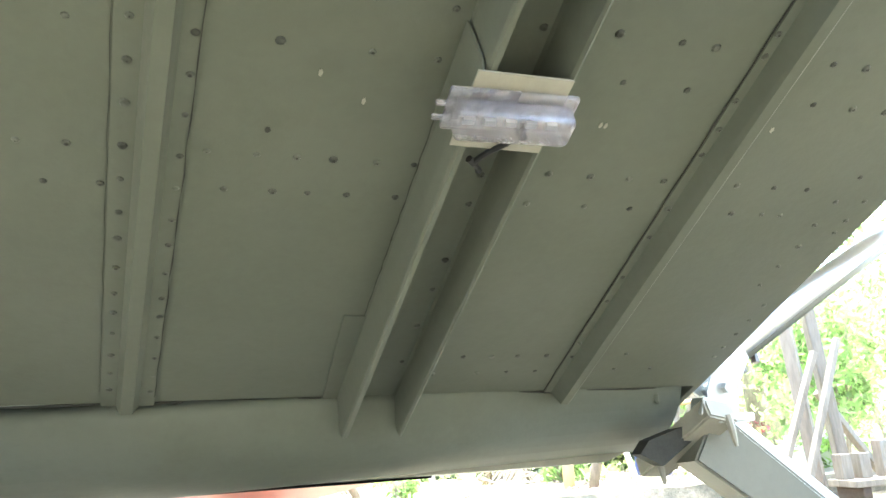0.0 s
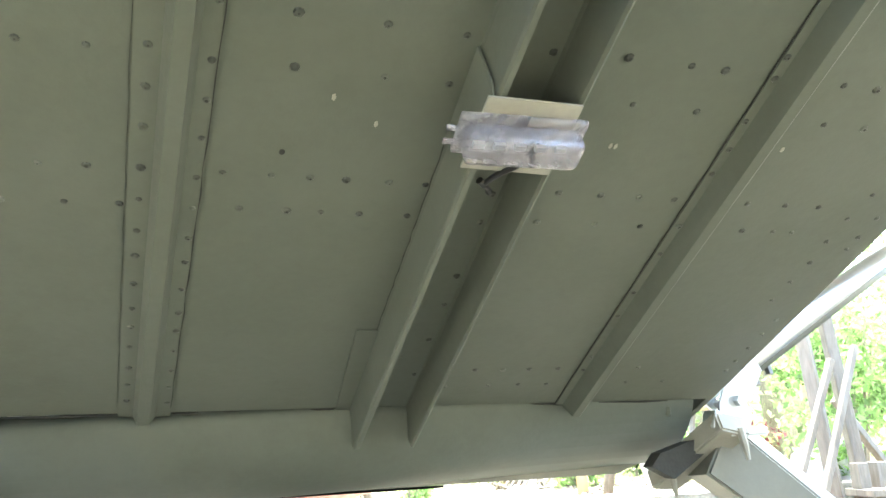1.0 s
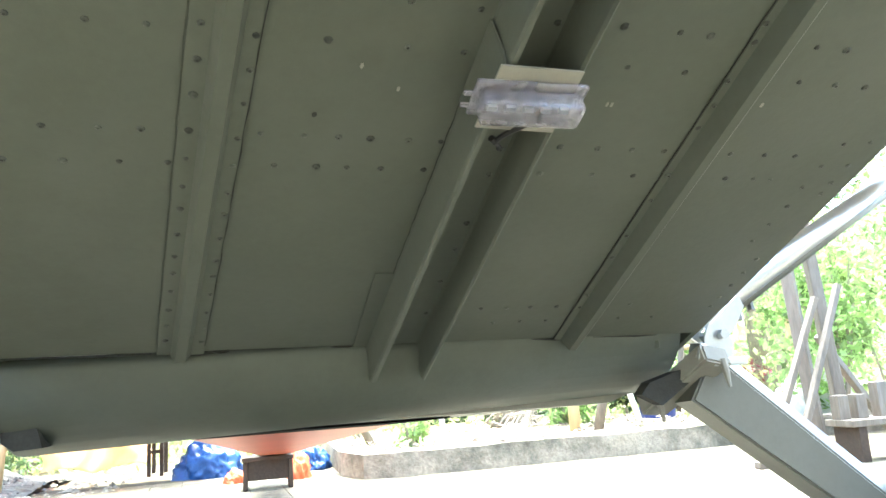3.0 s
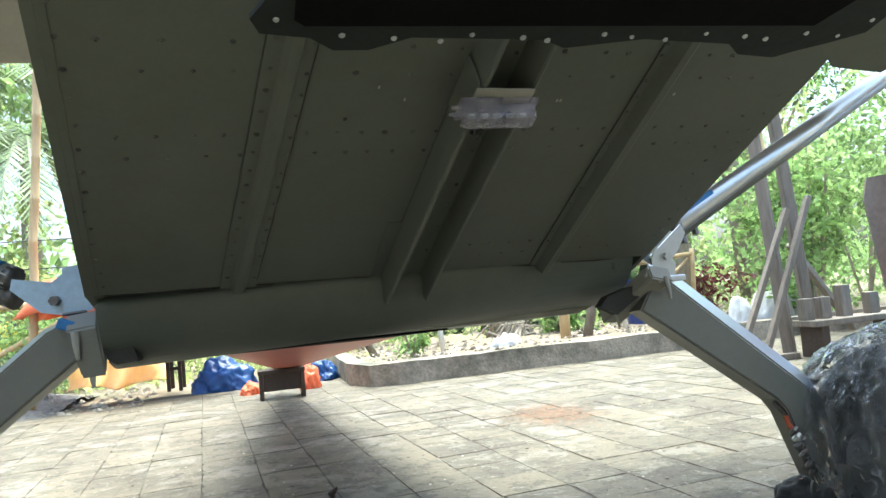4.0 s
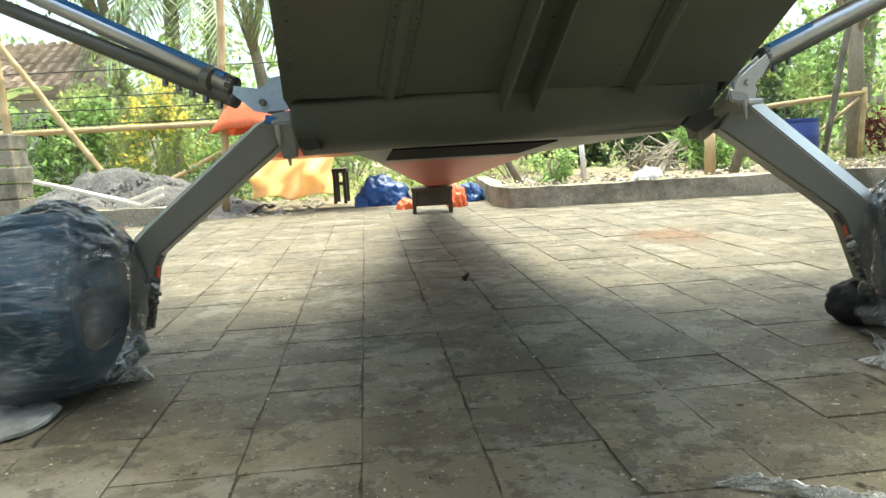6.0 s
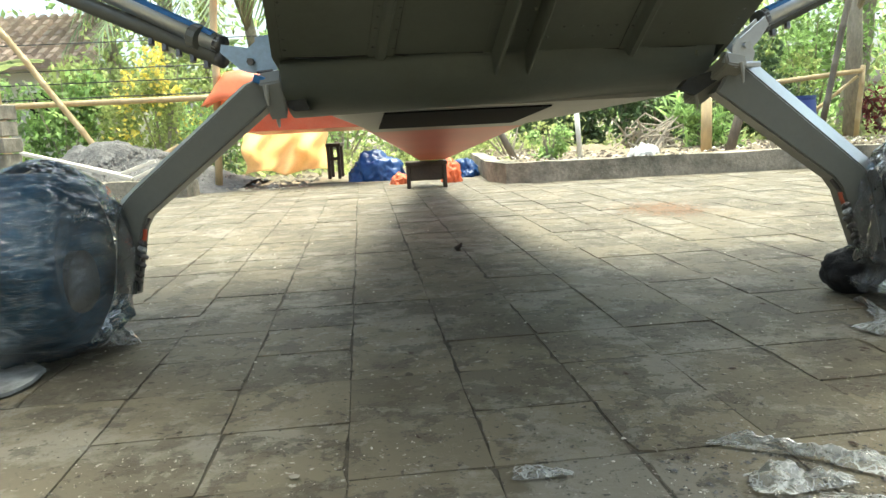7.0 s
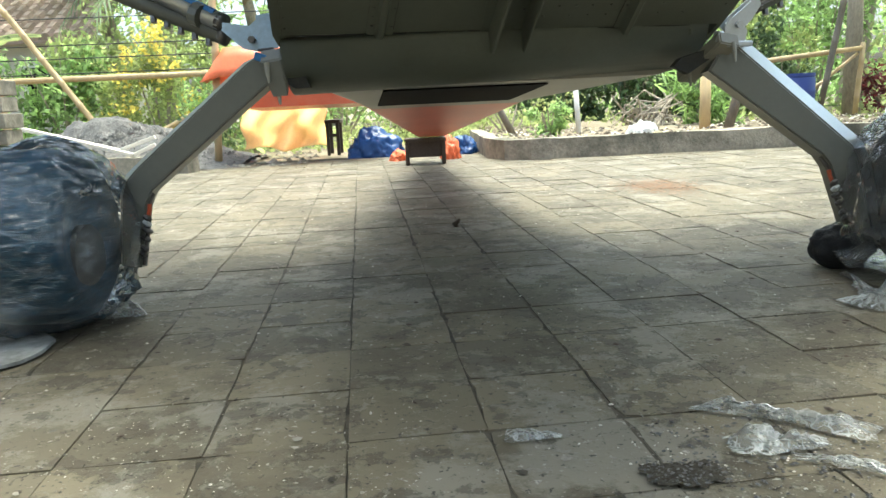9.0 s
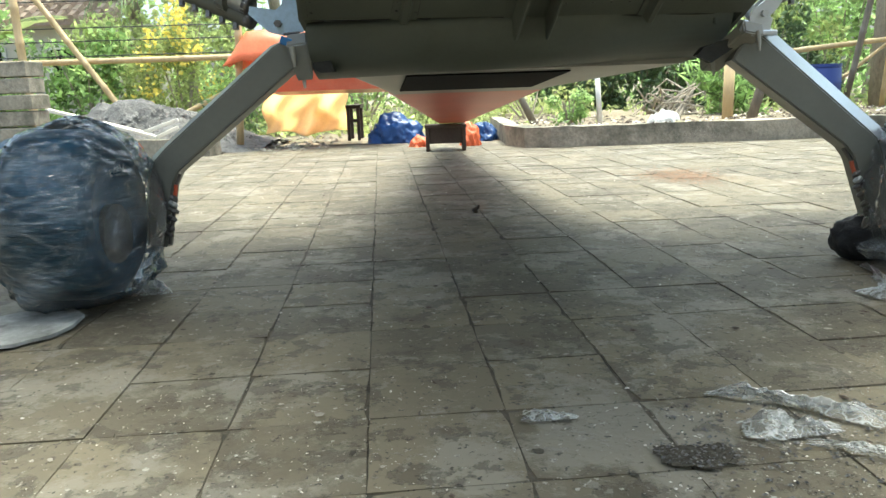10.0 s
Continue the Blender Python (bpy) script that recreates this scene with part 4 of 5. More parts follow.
blue_bag = bag(-1.105, -0.115, 0.205, 0.265, 0.24, "clear plastic bag wrapped over the dark blue wheel", 3, 0.45, FILM)
bag(1.15, -0.085, 0.255, 0.275, 0.242, "crumpled clear plastic sheet draped over the tyre", 8, 1.3, FILM_WHITE)
bm = bmesh.new()
bmesh.ops.create_icosphere(bm, subdivisions=4, radius=1.0)
for v in bm.verts:
    c = v.co.copy()
    f = 1 + 0.18 * noise.fractal(c * 2.0, 1.0, 2.0, 4)
    v.co = (0.955 + 0.085 * c.x * f, 0.04 + 0.07 * c.y * f, max(0.002, 0.062 + 0.066 * c.z * f))
tagged(part("rubber_chock", bm, RUBBER, None, smooth=True), "lumpy black rubber chock by the tyre", "chock")


def crumpled(cx, cy, w, d, h, turn, seed, label):
    """A crumpled piece of clear plastic lying on the floor."""
    rot = Matrix.Rotation(radians(turn), 3, "Z")

    def f(u, v):
        p = Vector(((u - 0.5) * w, (v - 0.5) * d * (0.55 + 0.45 * math.sin(3 * u + seed)), 0))
        k = noise.fractal(Vector((u * 3 + seed, v * 3, 0.5)), 1.0, 2.0, 4)
        k2 = abs(noise.noise(Vector((u * 7 + seed, v * 4, 1.5))))
        p.x += 0.04 * w * k
        p.y += 0.12 * d * k
        edge = min(1, 5 * min(u, 1 - u, v, 1 - v))
        k3 = abs(noise.noise(Vector((u * 19 + seed, v * 12, 3.5))))
        p.z = 0.004 + max(0.0, h * (0.25 + 0.5 * k + 0.35 * k2 + 0.12 * k3)) * edge
        return Vector((cx, cy, 0)) + rot @ p
    bm = bmesh.new()
    nx, ny = 44, 28
    g = [[bm.verts.new(f(i / nx, j / ny)) for j in range(ny + 1)] for i in range(nx + 1)]
    for i in range(nx):
        for j in range(ny):
            bm.faces.new((g[i][j], g[i + 1][j], g[i + 1][j + 1], g[i][j + 1]))
    ob = part("plastic_scrap", bm, FILM_MILKY, None, smooth=True)
    return tagged(ob, label, "plastic scrap", "plastic scraps")


crumpled(-0.05, -0.885, 0.085, 0.04, 0.012, -8, 1.0, "small torn scrap of clear plastic on the tiles")
crumpled(0.33, -0.88, 0.26, 0.07, 0.035, -28, 4.0, "long crumpled strip of clear plastic on the tiles")
crumpled(0.29, -0.955, 0.14, 0.06, 0.03, -5, 7.0, "crumpled wad of clear plastic on gritty tiles")
crumpled(0.36, -1.04, 0.16, 0.05, 0.02, -35, 9.5, "dirty plastic shred among the grit")
bm = bmesh.new()
plate(bm, [(-1.17 + (0.125 + 0.014 * noise.noise(Vector((k * 0.9, 0, 0)))) * math.cos(k * 0.2244) + 0.05 * math.sin(k * 0.2244), -0.36 + 0.14 * math.sin(k * 0.2244) - 0.03 * math.cos(k * 0.2244),
            0.004 + 0.01 * abs(noise.noise(Vector((math.cos(k * 0.2244) * 2, math.sin(k * 0.2244) * 2, 4))))) for k in range(28)], (0, 0, 0.008))
tagged(part("foam_sheet", finish(bm), FOAM), "torn speckled white foam sheet beside the wheel", "foam sheet")
crumpled(-0.985, -0.07, 0.12, 0.11, 0.06, 30, 17.0, "gathered end of clear film by the leg's foot")
crumpled(0.98, -0.3, 0.4, 0.24, 0.07, 25, 21.0, "wide crumpled skirt of clear film below the tyre")
crumpled(0.87, -0.2, 0.26, 0.16, 0.03, 75, 15.0, "clear plastic tail spread before the tyre")

# star of milky film, put in for the star-shaped highlight on the bag
bm = bmesh.new()
mid = bm.verts.new((-0.948, -0.2, 0.335))
ring = []
for k in range(28):
    a = 2 * math.pi * k / 28
    q = (0.04 if k % 2 else 0.024) * (0.4 + 0.8 * abs(noise.noise(Vector((k * 0.9, 2, 1)))))
    ring.append(bm.verts.new((-0.965 + 0.9 * q * math.cos(a), -0.18 + 0.4 * q * math.cos(a) + (0.012 if k % 2 else 0.0), 0.335 + 0.75 * q * math.sin(a))))
for k in range(28):
    bm.faces.new((mid, ring[k], ring[(k + 1) % 28]))
part("highlight_star", bm, FILM_MILKY, blue_bag, "star of milky film standing for a highlight on the crumpled bag")


# ---- kerbs ----
def kerb(pts, w, h, label, seed):
    bm = bmesh.new()
    pts = [Vector((x, y, 0)) for x, y in pts]
    n = 0
    rings = []
    for a, b in zip(pts, pts[1:]):
        steps = max(2, int((b - a).length / 0.12))
        for k in range(steps + (b == pts[-1])):
            rings.append(a + (b - a) * k / steps)
    verts = []
    for i, p in enumerate(rings):
        d = (rings[min(i + 1, len(rings) - 1)] - rings[max(i - 1, 0)]).normalized()
        side = Vector((-d.y, d.x, 0))
        e = [0.012 * noise.noise(p * 5 + Vector((seed, k, 0))) for k in range(4)]
        verts.append([bm.verts.new(p + side * (o * w + q) + Vector((0, 0, z + q))) for (o, z), q in zip(((0, -0.03), (0, h), (1, h), (1, -0.03)), e)])
    for r0, r1 in zip(verts, verts[1:]):
        for k in range(3):
            bm.faces.new((r0[k], r0[k + 1], r1[k + 1], r1[k]))
    bm.faces.new(verts[0])
    bm.faces.new(verts[-1][::-1])
    return tagged(part("kerb", finish(bm), CONCRETE), label, "kerb", kind="structure")


kerb([(0.38, 6.2), (0.38, 4.35), (0.5, 4.02), (0.7, 3.95), (2.9, 3.95), (6.5, 4.0)], 0.13, 0.16, "mossy broken concrete kerb of the garden bed", 1)
kerb([(-6.0, 4.75), (-3.2, 4.5), (-2.1, 4.25)], 0.2, 0.14, "broken concrete kerb by the gravel heap", 5)
bed = ground_patch("ground_bed", 0.5, 9, 4.05, 9, 0.09, 80, 50, 0.08, SOIL, "raised bed of dry earth behind the kerb")

# ---- yard things ----
stand = thing("wooden_stand", "dark wooden block stand under the aircraft tail", "stand", (-0.135, 4.02, 0))
for x in (-0.28, 0.01):
    bm = bmesh.new()
    box(bm, (x, 4.06, 0.09), (0.03, 0.2, 0.18), None, 0.004)
    part("leg", finish(bm), WOOD_BROWN, stand)
bm = bmesh.new()
box(bm, (-0.135, 4.0, 0.125), (0.258, 0.06, 0.13), None, 0.004)
box(bm, (-0.135, 4.05, 0.195), (0.33, 0.2, 0.028), None, 0.004)
part("top", finish(bm), WOOD_BROWN, stand)


def pole(name, a, b, r, material, label, category="pole", group="", knots=0, seg=9):
    """A round pole from a to b; bamboo gets swollen joints."""
    a, b = Vector(a), Vector(b)
    bm = bmesh.new()
    pts, rad = [a], [r]
    for k in range(1, knots + 1):
        f = k / (knots + 1)
        p = a + (b - a) * f
        d = (b - a).normalized() * r * 0.5
        w = Vector((noise.noise(p * 3), noise.noise(p * 3 + Vector((9, 0, 0))), 0)) * r * 0.5
        pts += [p - d + w, p + w, p + d + w]
        rad += [r, r * 1.18, r * 0.98]
    pts.append(b)
    rad.append(r * 0.9)
    tube(bm, pts, rad, seg)
    return tagged(part(name, finish(bm), material, None, smooth=True), label, category, group)


def plank(name, a, b, w, t, material, label, category="plank", group=""):
    a, b = Vector(a), Vector(b)
    bm = bmesh.new()
    box(bm, (0, 0, 0), (w, t, (b - a).length), None, min(w, t) * 0.12)
    m = Matrix.Translation((a + b) / 2) @ (b - a).to_track_quat("Z", "Y").to_matrix().to_4x4()
    bmesh.ops.transform(bm, matrix=m, verts=bm.verts[:])
    return tagged(part(name, finish(bm), material), label, category, group)


B = "bamboo fence poles"
pole("bamboo_pole", (-2.0, 4.85, 0), (-1.80, 4.85, 3.0), 0.033, BAMBOO, "upright dry bamboo pole standing on the pavement edge", "bamboo pole", B, 8)
pole("bamboo_pole", (-5.6, 7.0, 0.93), (-1.6, 7.0, 0.92), 0.035, BAMBOO, "level bamboo fence rail among the shrubs", "bamboo pole", B, 7)
pole("bamboo_pole", (-3.75, 6.9, 0.0), (-1.7, 7.05, 1.0), 0.032, BAMBOO, "slanting bamboo brace of the garden fence", "bamboo pole", B, 6)
pole("bamboo_pole", (-3.7, 6.9, 0.1), (-5.1, 6.9, 2.2), 0.035, BAMBOO, "long leaning bamboo pole against the fence", "bamboo pole", B, 7)
pole("bamboo_pole", (-4.75, 6.6, 0.0), (-4.85, 6.6, 3.0), 0.045, BAMBOO, "thick upright bamboo fence post", "bamboo pole", B, 7)
for z in (0.98, 1.15, 1.3, 1.6):
    pole("fence_wire", (-6.5, 7.05, z + 0.02), (-1.5, 7.1, z), 0.007, WIRE_MAT, "thin dark fence wire strung between poles", "wire", "fence wires", 0, 5)
pole("bamboo_pole", (4.87, 5.0, 0.0), (4.75, 5.0, 3.2), 0.06, BAMBOO, "thick yellow bamboo post in the garden", "bamboo pole", B, 8)
pole("bamboo_pole", (4.45, 6.6, 0.1), (4.8, 6.4, 2.6), 0.035, WOOD, "grey leaning pole beside the blue drum", "bamboo pole", B, 5)
pole("bamboo_pole", (3.4, 6.7, 0.72), (5.0, 6.7, 0.86), 0.03, BAMBOO, "level rail of a light bamboo frame", "bamboo pole", B, 4)
pole("bamboo_pole", (4.95, 6.7, 0.1), (5.0, 6.7, 0.92), 0.03, BAMBOO, "short bamboo post of a light frame", "bamboo pole", B, 3)
pole("bamboo_pole", (4.1, 6.75, 0.15), (4.95, 6.72, 0.8), 0.02, BAMBOO, "thin slanting bamboo brace of a frame", "bamboo pole", B, 3)
pole("garden_stake", (1.43, 5.5, 0.05), (1.39, 5.5, 0.62), 0.028, WHITE_WOOD, "white painted stake in the bed", "stake", "garden stakes")
pole("garden_stake", (2.66, 5.4, 0.05), (2.66, 5.4, 0.66), 0.055, BAMBOO, "short thick bamboo stake in the bed", "stake", "garden stakes")
pole("garden_stake", (2.93, 5.5, 0.05), (3.12, 5.5, 0.75), 0.05, WOOD, "leaning weathered stake in the bed", "stake", "garden stakes")
pole("garden_stake", (3.45, 5.6, 0.05), (3.25, 5.6, 0.75), 0.03, WHITE_WOOD, "leaning white stake in the bed", "stake", "garden stakes")
pole("garden_stake", (0.85, 6.0, 0.05), (0.6, 6.0, 0.55), 0.04, WOOD, "short leaning branch in the bed", "stake", "garden stakes")

# prop frame with braces on the paved side
W = "prop frame timbers"
plank("timber", (3.18, 2.85, 0.0), (3.10, 2.95, 2.8), 0.085, 0.075, WOOD, "grey weathered upright timber post", "timber", W)
plank("timber", (3.38, 2.85, 0.0), (3.24, 2.9, 2.8), 0.085, 0.07, WOOD, "second grey upright timber post", "timber", W)
plank("timber", (2.68, 2.72, 0.0), (3.2, 2.74, 0.98), 0.04, 0.035, WOOD, "slanting grey timber brace on the pavement", "timber", W)
plank("timber", (2.83, 2.66, 0.0), (3.33, 2.68, 1.05), 0.04, 0.035, WOOD, "second slanting grey timber brace"  , "timber", W)
plank("timber", (2.6, 2.7, 0.02), (3.1, 2.68, 0.02), 0.06, 0.04, WOOD, "low foot timber of the prop frame", "timber", W)
plank("timber", (3.4, 3.0, 0.75), (3.95, 3.1, 0.1), 0.05, 0.04, WOOD, "brown slanting timber behind the posts", "timber", W)
bench = thing("work_bench", "low weathered plank bench with upright block stubs", "bench", (3.5, 2.7, 0))
bm = bmesh.new()
box(bm, (3.5, 2.62, 0.22), (0.75, 0.22, 0.04), None, 0.005)
part("top", finish(bm), WOOD, bench)
for x in (3.2, 3.78):
    bm = bmesh.new()
    box(bm, (x, 2.62, 0.1), (0.06, 0.2, 0.2), None, 0.004)
    part("leg", finish(bm), WOOD_BROWN, bench)
for k, x in enumerate((3.17, 3.3, 3.46, 3.68)):
    bm = bmesh.new()
    box(bm, (x, 2.64, 0.31 + 0.03 * (k == 2)), (0.075, 0.07, 0.14 + 0.07 * (k == 2)), None, 0.004)
    part("block", finish(bm), WOOD, bench)

# drum
drum = thing("plastic_drum", "blue plastic drum with lid rim in the garden", "drum", (4.06, 6.35, 0))
bm = bmesh.new()
zs = [(0.0, 0.175), (0.02, 0.185), (0.18, 0.19), (0.2, 0.197), (0.22, 0.19), (0.38, 0.19), (0.4, 0.197), (0.42, 0.19), (0.54, 0.186), (0.57, 0.175)]
tube(bm, [(4.06, 6.35, z) for z, r in zs], [r for z, r in zs], 28)
part("body", finish(bm), BARREL_BLUE, drum, smooth=True)
bm = bmesh.new()
tube(bm, [(4.06, 6.35, 0.565), (4.06, 6.35, 0.6)], 0.186, 28)
part("lid", finish(bm), BARREL_BLUE, drum)

# sheets at the right
bm = bmesh.new()
plate(bm, [(4.62, 3.4, 0.0), (4.92, 3.4, 0.0), (5.15, 3.4, 1.3), (4.52, 3.4, 1.24), (4.47, 3.4, 1.06)], (0, 0.012, 0))
tagged(part("rusty_sheet", finish(bm), RUST), "rusty brown sheet of metal stood on edge", "metal sheet")
bm = bmesh.new()
n = 150
row = [(4.36 + 2.2 * i / n, 0.012 * math.sin(i * 2.0)) for i in range(n + 1)]
lower = [bm.verts.new((4.36 + 0.30 * z, 3.0 + 0.016 * math.sin(z * 70), z)) for z in [0.02 * k for k in range(110)]]
upper = [bm.verts.new((6.6, 3.0 + 0.016 * math.sin(z * 70), z)) for z in [0.02 * k for k in range(110)]]
for k in range(109):
    bm.faces.new((lower[k], upper[k], upper[k + 1], lower[k + 1]))
bmesh.ops.solidify(bm, geom=bm.faces[:], thickness=0.003)
fence = tagged(part("corrugated_sheet", finish(bm), CORRUGATED, None, smooth=True), "faded magenta corrugated sheet fence", "metal sheet")
plank("fence_batten", (4.35, 2.975, 0.0), (5.0, 2.975, 2.18), 0.03, 0.03, WOOD_BROWN, "brown batten along the sheet's edge", "batten")


def heap(name, cx, cy, rx, ry, h, material, label, category, seed, rough=0.25, sub=5):
    """A slumped heap with folds."""
    bm = bmesh.new()
    bmesh.ops.create_icosphere(bm, subdivisions=sub, radius=1.0)
    for v in bm.verts:
        c = v.co.copy()
        n = noise.fractal(c * 1.7 + Vector((seed, 0, 0)), 1.0, 2.0, 5)
        k = abs(noise.noise(c * 4.5 + Vector((0, seed, 0))))
        f = 1 + rough * n - rough * 0.6 * k
        v.co = (cx + rx * c.x * f, cy + ry * c.y * f, max(-0.02, h * c.z * f))
    return tagged(part(name, bm, material, None, smooth=True), label, category)


heap("blue_tarpaulin", 4.25, 1.9, 0.7, 0.5, 0.9, TARP_SKY, "big blue tarpaulin heap with folds", "tarpaulin", 21)
heap("blue_tarpaulin", -0.6, 5.2, 0.26, 0.2, 0.26, TARP_BLUE, "small crumpled blue tarpaulin heap on the pavement", "tarpaulin", 4)
heap("blue_tarpaulin", 0.24, 5.1, 0.13, 0.2, 0.17, TARP_BLUE, "folded blue tarpaulin corner by the kerb", "tarpaulin", 14)
heap("orange_cloth", -0.36, 4.55, 0.09, 0.1, 0.09, TARP_ORANGE, "small crumpled orange cloth behind the stand", "cloth", 6)
heap("orange_cloth", 0.09, 4.5, 0.09, 0.1, 0.2, TARP_ORANGE, "crumpled orange cloth beside the stand", "cloth", 9)
heap("sack", 4.42, 4.6, 0.24, 0.16, 0.44, SACK, "white filled sack by the kerb", "sack", 31, 0.12)
heap("sack", 4.9, 4.7, 0.27, 0.18, 0.5, SACK, "white filled sack by the kerb", "sack", 33, 0.12)
heap("sack", 4.1, 4.6, 0.14, 0.12, 0.36, SACK, "small white sack by the kerb", "sack", 35, 0.12)
heap("sack", 2.0, 5.3, 0.17, 0.14, 0.2, SACK, "crumpled white sack on the bed", "sack", 36, 0.25)
brush = thing("brush_pile", "pile of dry dark roots and twigs in the bed", "brush pile", (2.35, 6.2, 0.1))
for k in range(40):
    a, t = dice.uniform(0, 6.28), dice.uniform(0.1, 0.36)
    p = Vector((2.35 + t * math.cos(a), 6.2 + t * math.sin(a), 0.08))
    q = Vector((2.35 + 1.2 * t * math.cos(a + 1.7), 6.2 + t * math.sin(a + 2), dice.uniform(0.12, 0.5)))
    bm = bmesh.new()
    tube(bm, [p, (p + q) / 2 + Vector((dice.uniform(-0.1, 0.1), 0, dice.uniform(0.0, 0.12))), q, q + Vector((dice.uniform(-0.15, 0.15), 0, -0.1))], [0.018, 0.013, 0.009, 0.005], 5)
    part("twig", finish(bm), BARK, brush)

# orange tarpaulin cover on legs, with a sheet hanging behind
cover = thing("tarpaulin_cover", "orange tarpaulin tied to a pole, its shaded underside a red slab", "tarpaulin", (-1.4, 5.1, 0))


def cover_top(u, v):
    x, y = -2.05 + 1.5 * u, 4.7 + 0.9 * v
    e = min(u, 1 - u, v, 1 - v)
    n = noise.fractal(Vector((u * 4, v * 4, 0.2)), 1.0, 2.0, 4)
    return (x + 0.03 * n, y + 0.03 * n, 0.98 + 0.05 * n + 0.05 * math.sin(u * 6) - 0.24 * max(0, 1 - 8 * e))


drape(40, 24, cover_top, TARP_ORANGE, "cover", cover)
# red slab for the tarpaulin's underside, its shade put in as darker red
bm = bmesh.new()
plate(bm, [(-1.72, 4.75, 0.505), (-0.7, 4.75, 0.505), (-0.7, 5.55, 0.47), (-1.72, 5.55, 0.47)], (0, 0, 0.25))
part("frame", finish(bm), ORANGE_PAINT, cover)
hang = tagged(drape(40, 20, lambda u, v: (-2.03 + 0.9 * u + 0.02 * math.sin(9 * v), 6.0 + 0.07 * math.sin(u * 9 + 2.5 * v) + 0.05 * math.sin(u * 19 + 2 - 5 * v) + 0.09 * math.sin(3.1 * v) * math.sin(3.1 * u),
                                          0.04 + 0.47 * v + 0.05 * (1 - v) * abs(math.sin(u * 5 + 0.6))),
                    TARP_SUNLIT, "hanging_tarpaulin"), "orange tarpaulin sheet, sun glow in its colour, hanging down to the ground", "tarpaulin")
stool = thing("stool", "small brown wooden stool beside the hanging tarpaulin", "stool", (-1.03, 5.72, 0))
bm = bmesh.new()
box(bm, (-1.03, 5.72, 0.335), (0.15, 0.36, 0.035), None, 0.004)
part("seat", finish(bm), WOOD_BROWN, stool)
for x in (-1.085, -0.985):
    for y in (5.58, 5.88):
        bm = bmesh.new()
        box(bm, (x, y, 0.16), (0.032, 0.035, 0.32), None, 0.003)
        part("leg", finish(bm), WOOD_BROWN, stool)
bm = bmesh.new()
box(bm, (-1.035, 5.58, 0.2), (0.08, 0.02, 0.03), None, 0.002)
part("rail", finish(bm), WOOD_BROWN, stool)

# gravel heap with a white window frame lying on it
bm = bmesh.new()
n = 70
g = [[None] * (n + 1) for _ in range(n + 1)]
for i in range(n + 1):
    for j in range(n + 1):
        x, y = -4.3 + 2.5 * i / n, 4.55 + 1.9 * j / n
        d = ((x + 3.1) / 1.15) ** 2 + ((y - 5.35) / 0.85) ** 2
        k = noise.fractal(Vector((x * 3, y * 3, 0)), 1.0, 2.0, 5)
        g[i][j] = bm.verts.new((x, y, -0.05 + 0.48 * math.exp(-d * 1.3) * (1 + 0.18 * k) + 0.02 * k * math.exp(-d * 0.6) + 0.015 * dice.random() * math.exp(-d * 0.5)))
for i in range(n):
    for j in range(n):
        bm.faces.new((g[i][j], g[i + 1][j], g[i + 1][j + 1], g[i][j + 1]))
tagged(part("gravel_heap", bm, GRAVEL), "heap of grey gravel and sand by the kerb", "gravel", kind="stuff")
vs, fs = [], []
rngs = np.random.default_rng(44)
for k in range(1600):
    x, y = rngs.normal(-3.05, 0.55), rngs.normal(5.2, 0.45)
    d = ((x + 3.1) / 1.15) ** 2 + ((y - 5.35) / 0.85) ** 2
    z0, s = -0.05 + 0.48 * math.exp(-d * 1.3), rngs.uniform(0.008, 0.03)
    if z0 < 0:
        continue
    z = len(vs)
    vs += [(x + s * rngs.uniform(0.6, 1) * math.cos(q * 1.571 + k), y + s * rngs.uniform(0.6, 1) * math.sin(q * 1.571 + k), z0) for q in range(4)]
    vs.append((x, y, z0 + s * 0.9))
    fs += [(z + q, z + (q + 1) % 4, z + 4) for q in range(4)]
tagged(raw("heap_stone", vs, fs, GRAVEL), "loose grey stones on the gravel heap", "gravel", kind="stuff")
wf = thing("window_frame", "old white wooden window frame lying on the gravel", "window frame", (-2.8, 4.6, 0.2))
for a, b in (((-3.6, 4.65, 0.42), (-2.75, 4.55, 0.2)), ((-2.75, 4.55, 0.2), (-2.45, 4.6, 0.3)), ((-3.3, 4.5, 0.36), (-2.6, 4.45, 0.16)), ((-2.6, 4.45, 0.16), (-2.42, 4.5, 0.24))):
    a, b = Vector(a), Vector(b)
    bm = bmesh.new()
    box(bm, (0, 0, 0), (0.05, 0.03, (b - a).length), None, 0.004)
    bmesh.ops.transform(bm, matrix=Matrix.Translation((a + b) / 2) @ (b - a).to_track_quat("Z", "Y").to_matrix().to_4x4(), verts=bm.verts[:])
    part("frame_bar", finish(bm), PLASTER, wf)
for k in range(7):
    bm = bmesh.new()
    box(bm, (-3.2 + 0.02 * dice.uniform(-1, 1), 3.3, 0.055 + 0.11 * k), (0.5, 0.24, 0.1), pose(0, 0, 0, 0, 0, dice.uniform(-4, 4)), 0.008)
    tagged(part("concrete_block", finish(bm), CONCRETE), "grey concrete block in a low stack", "block", "stacked blocks")


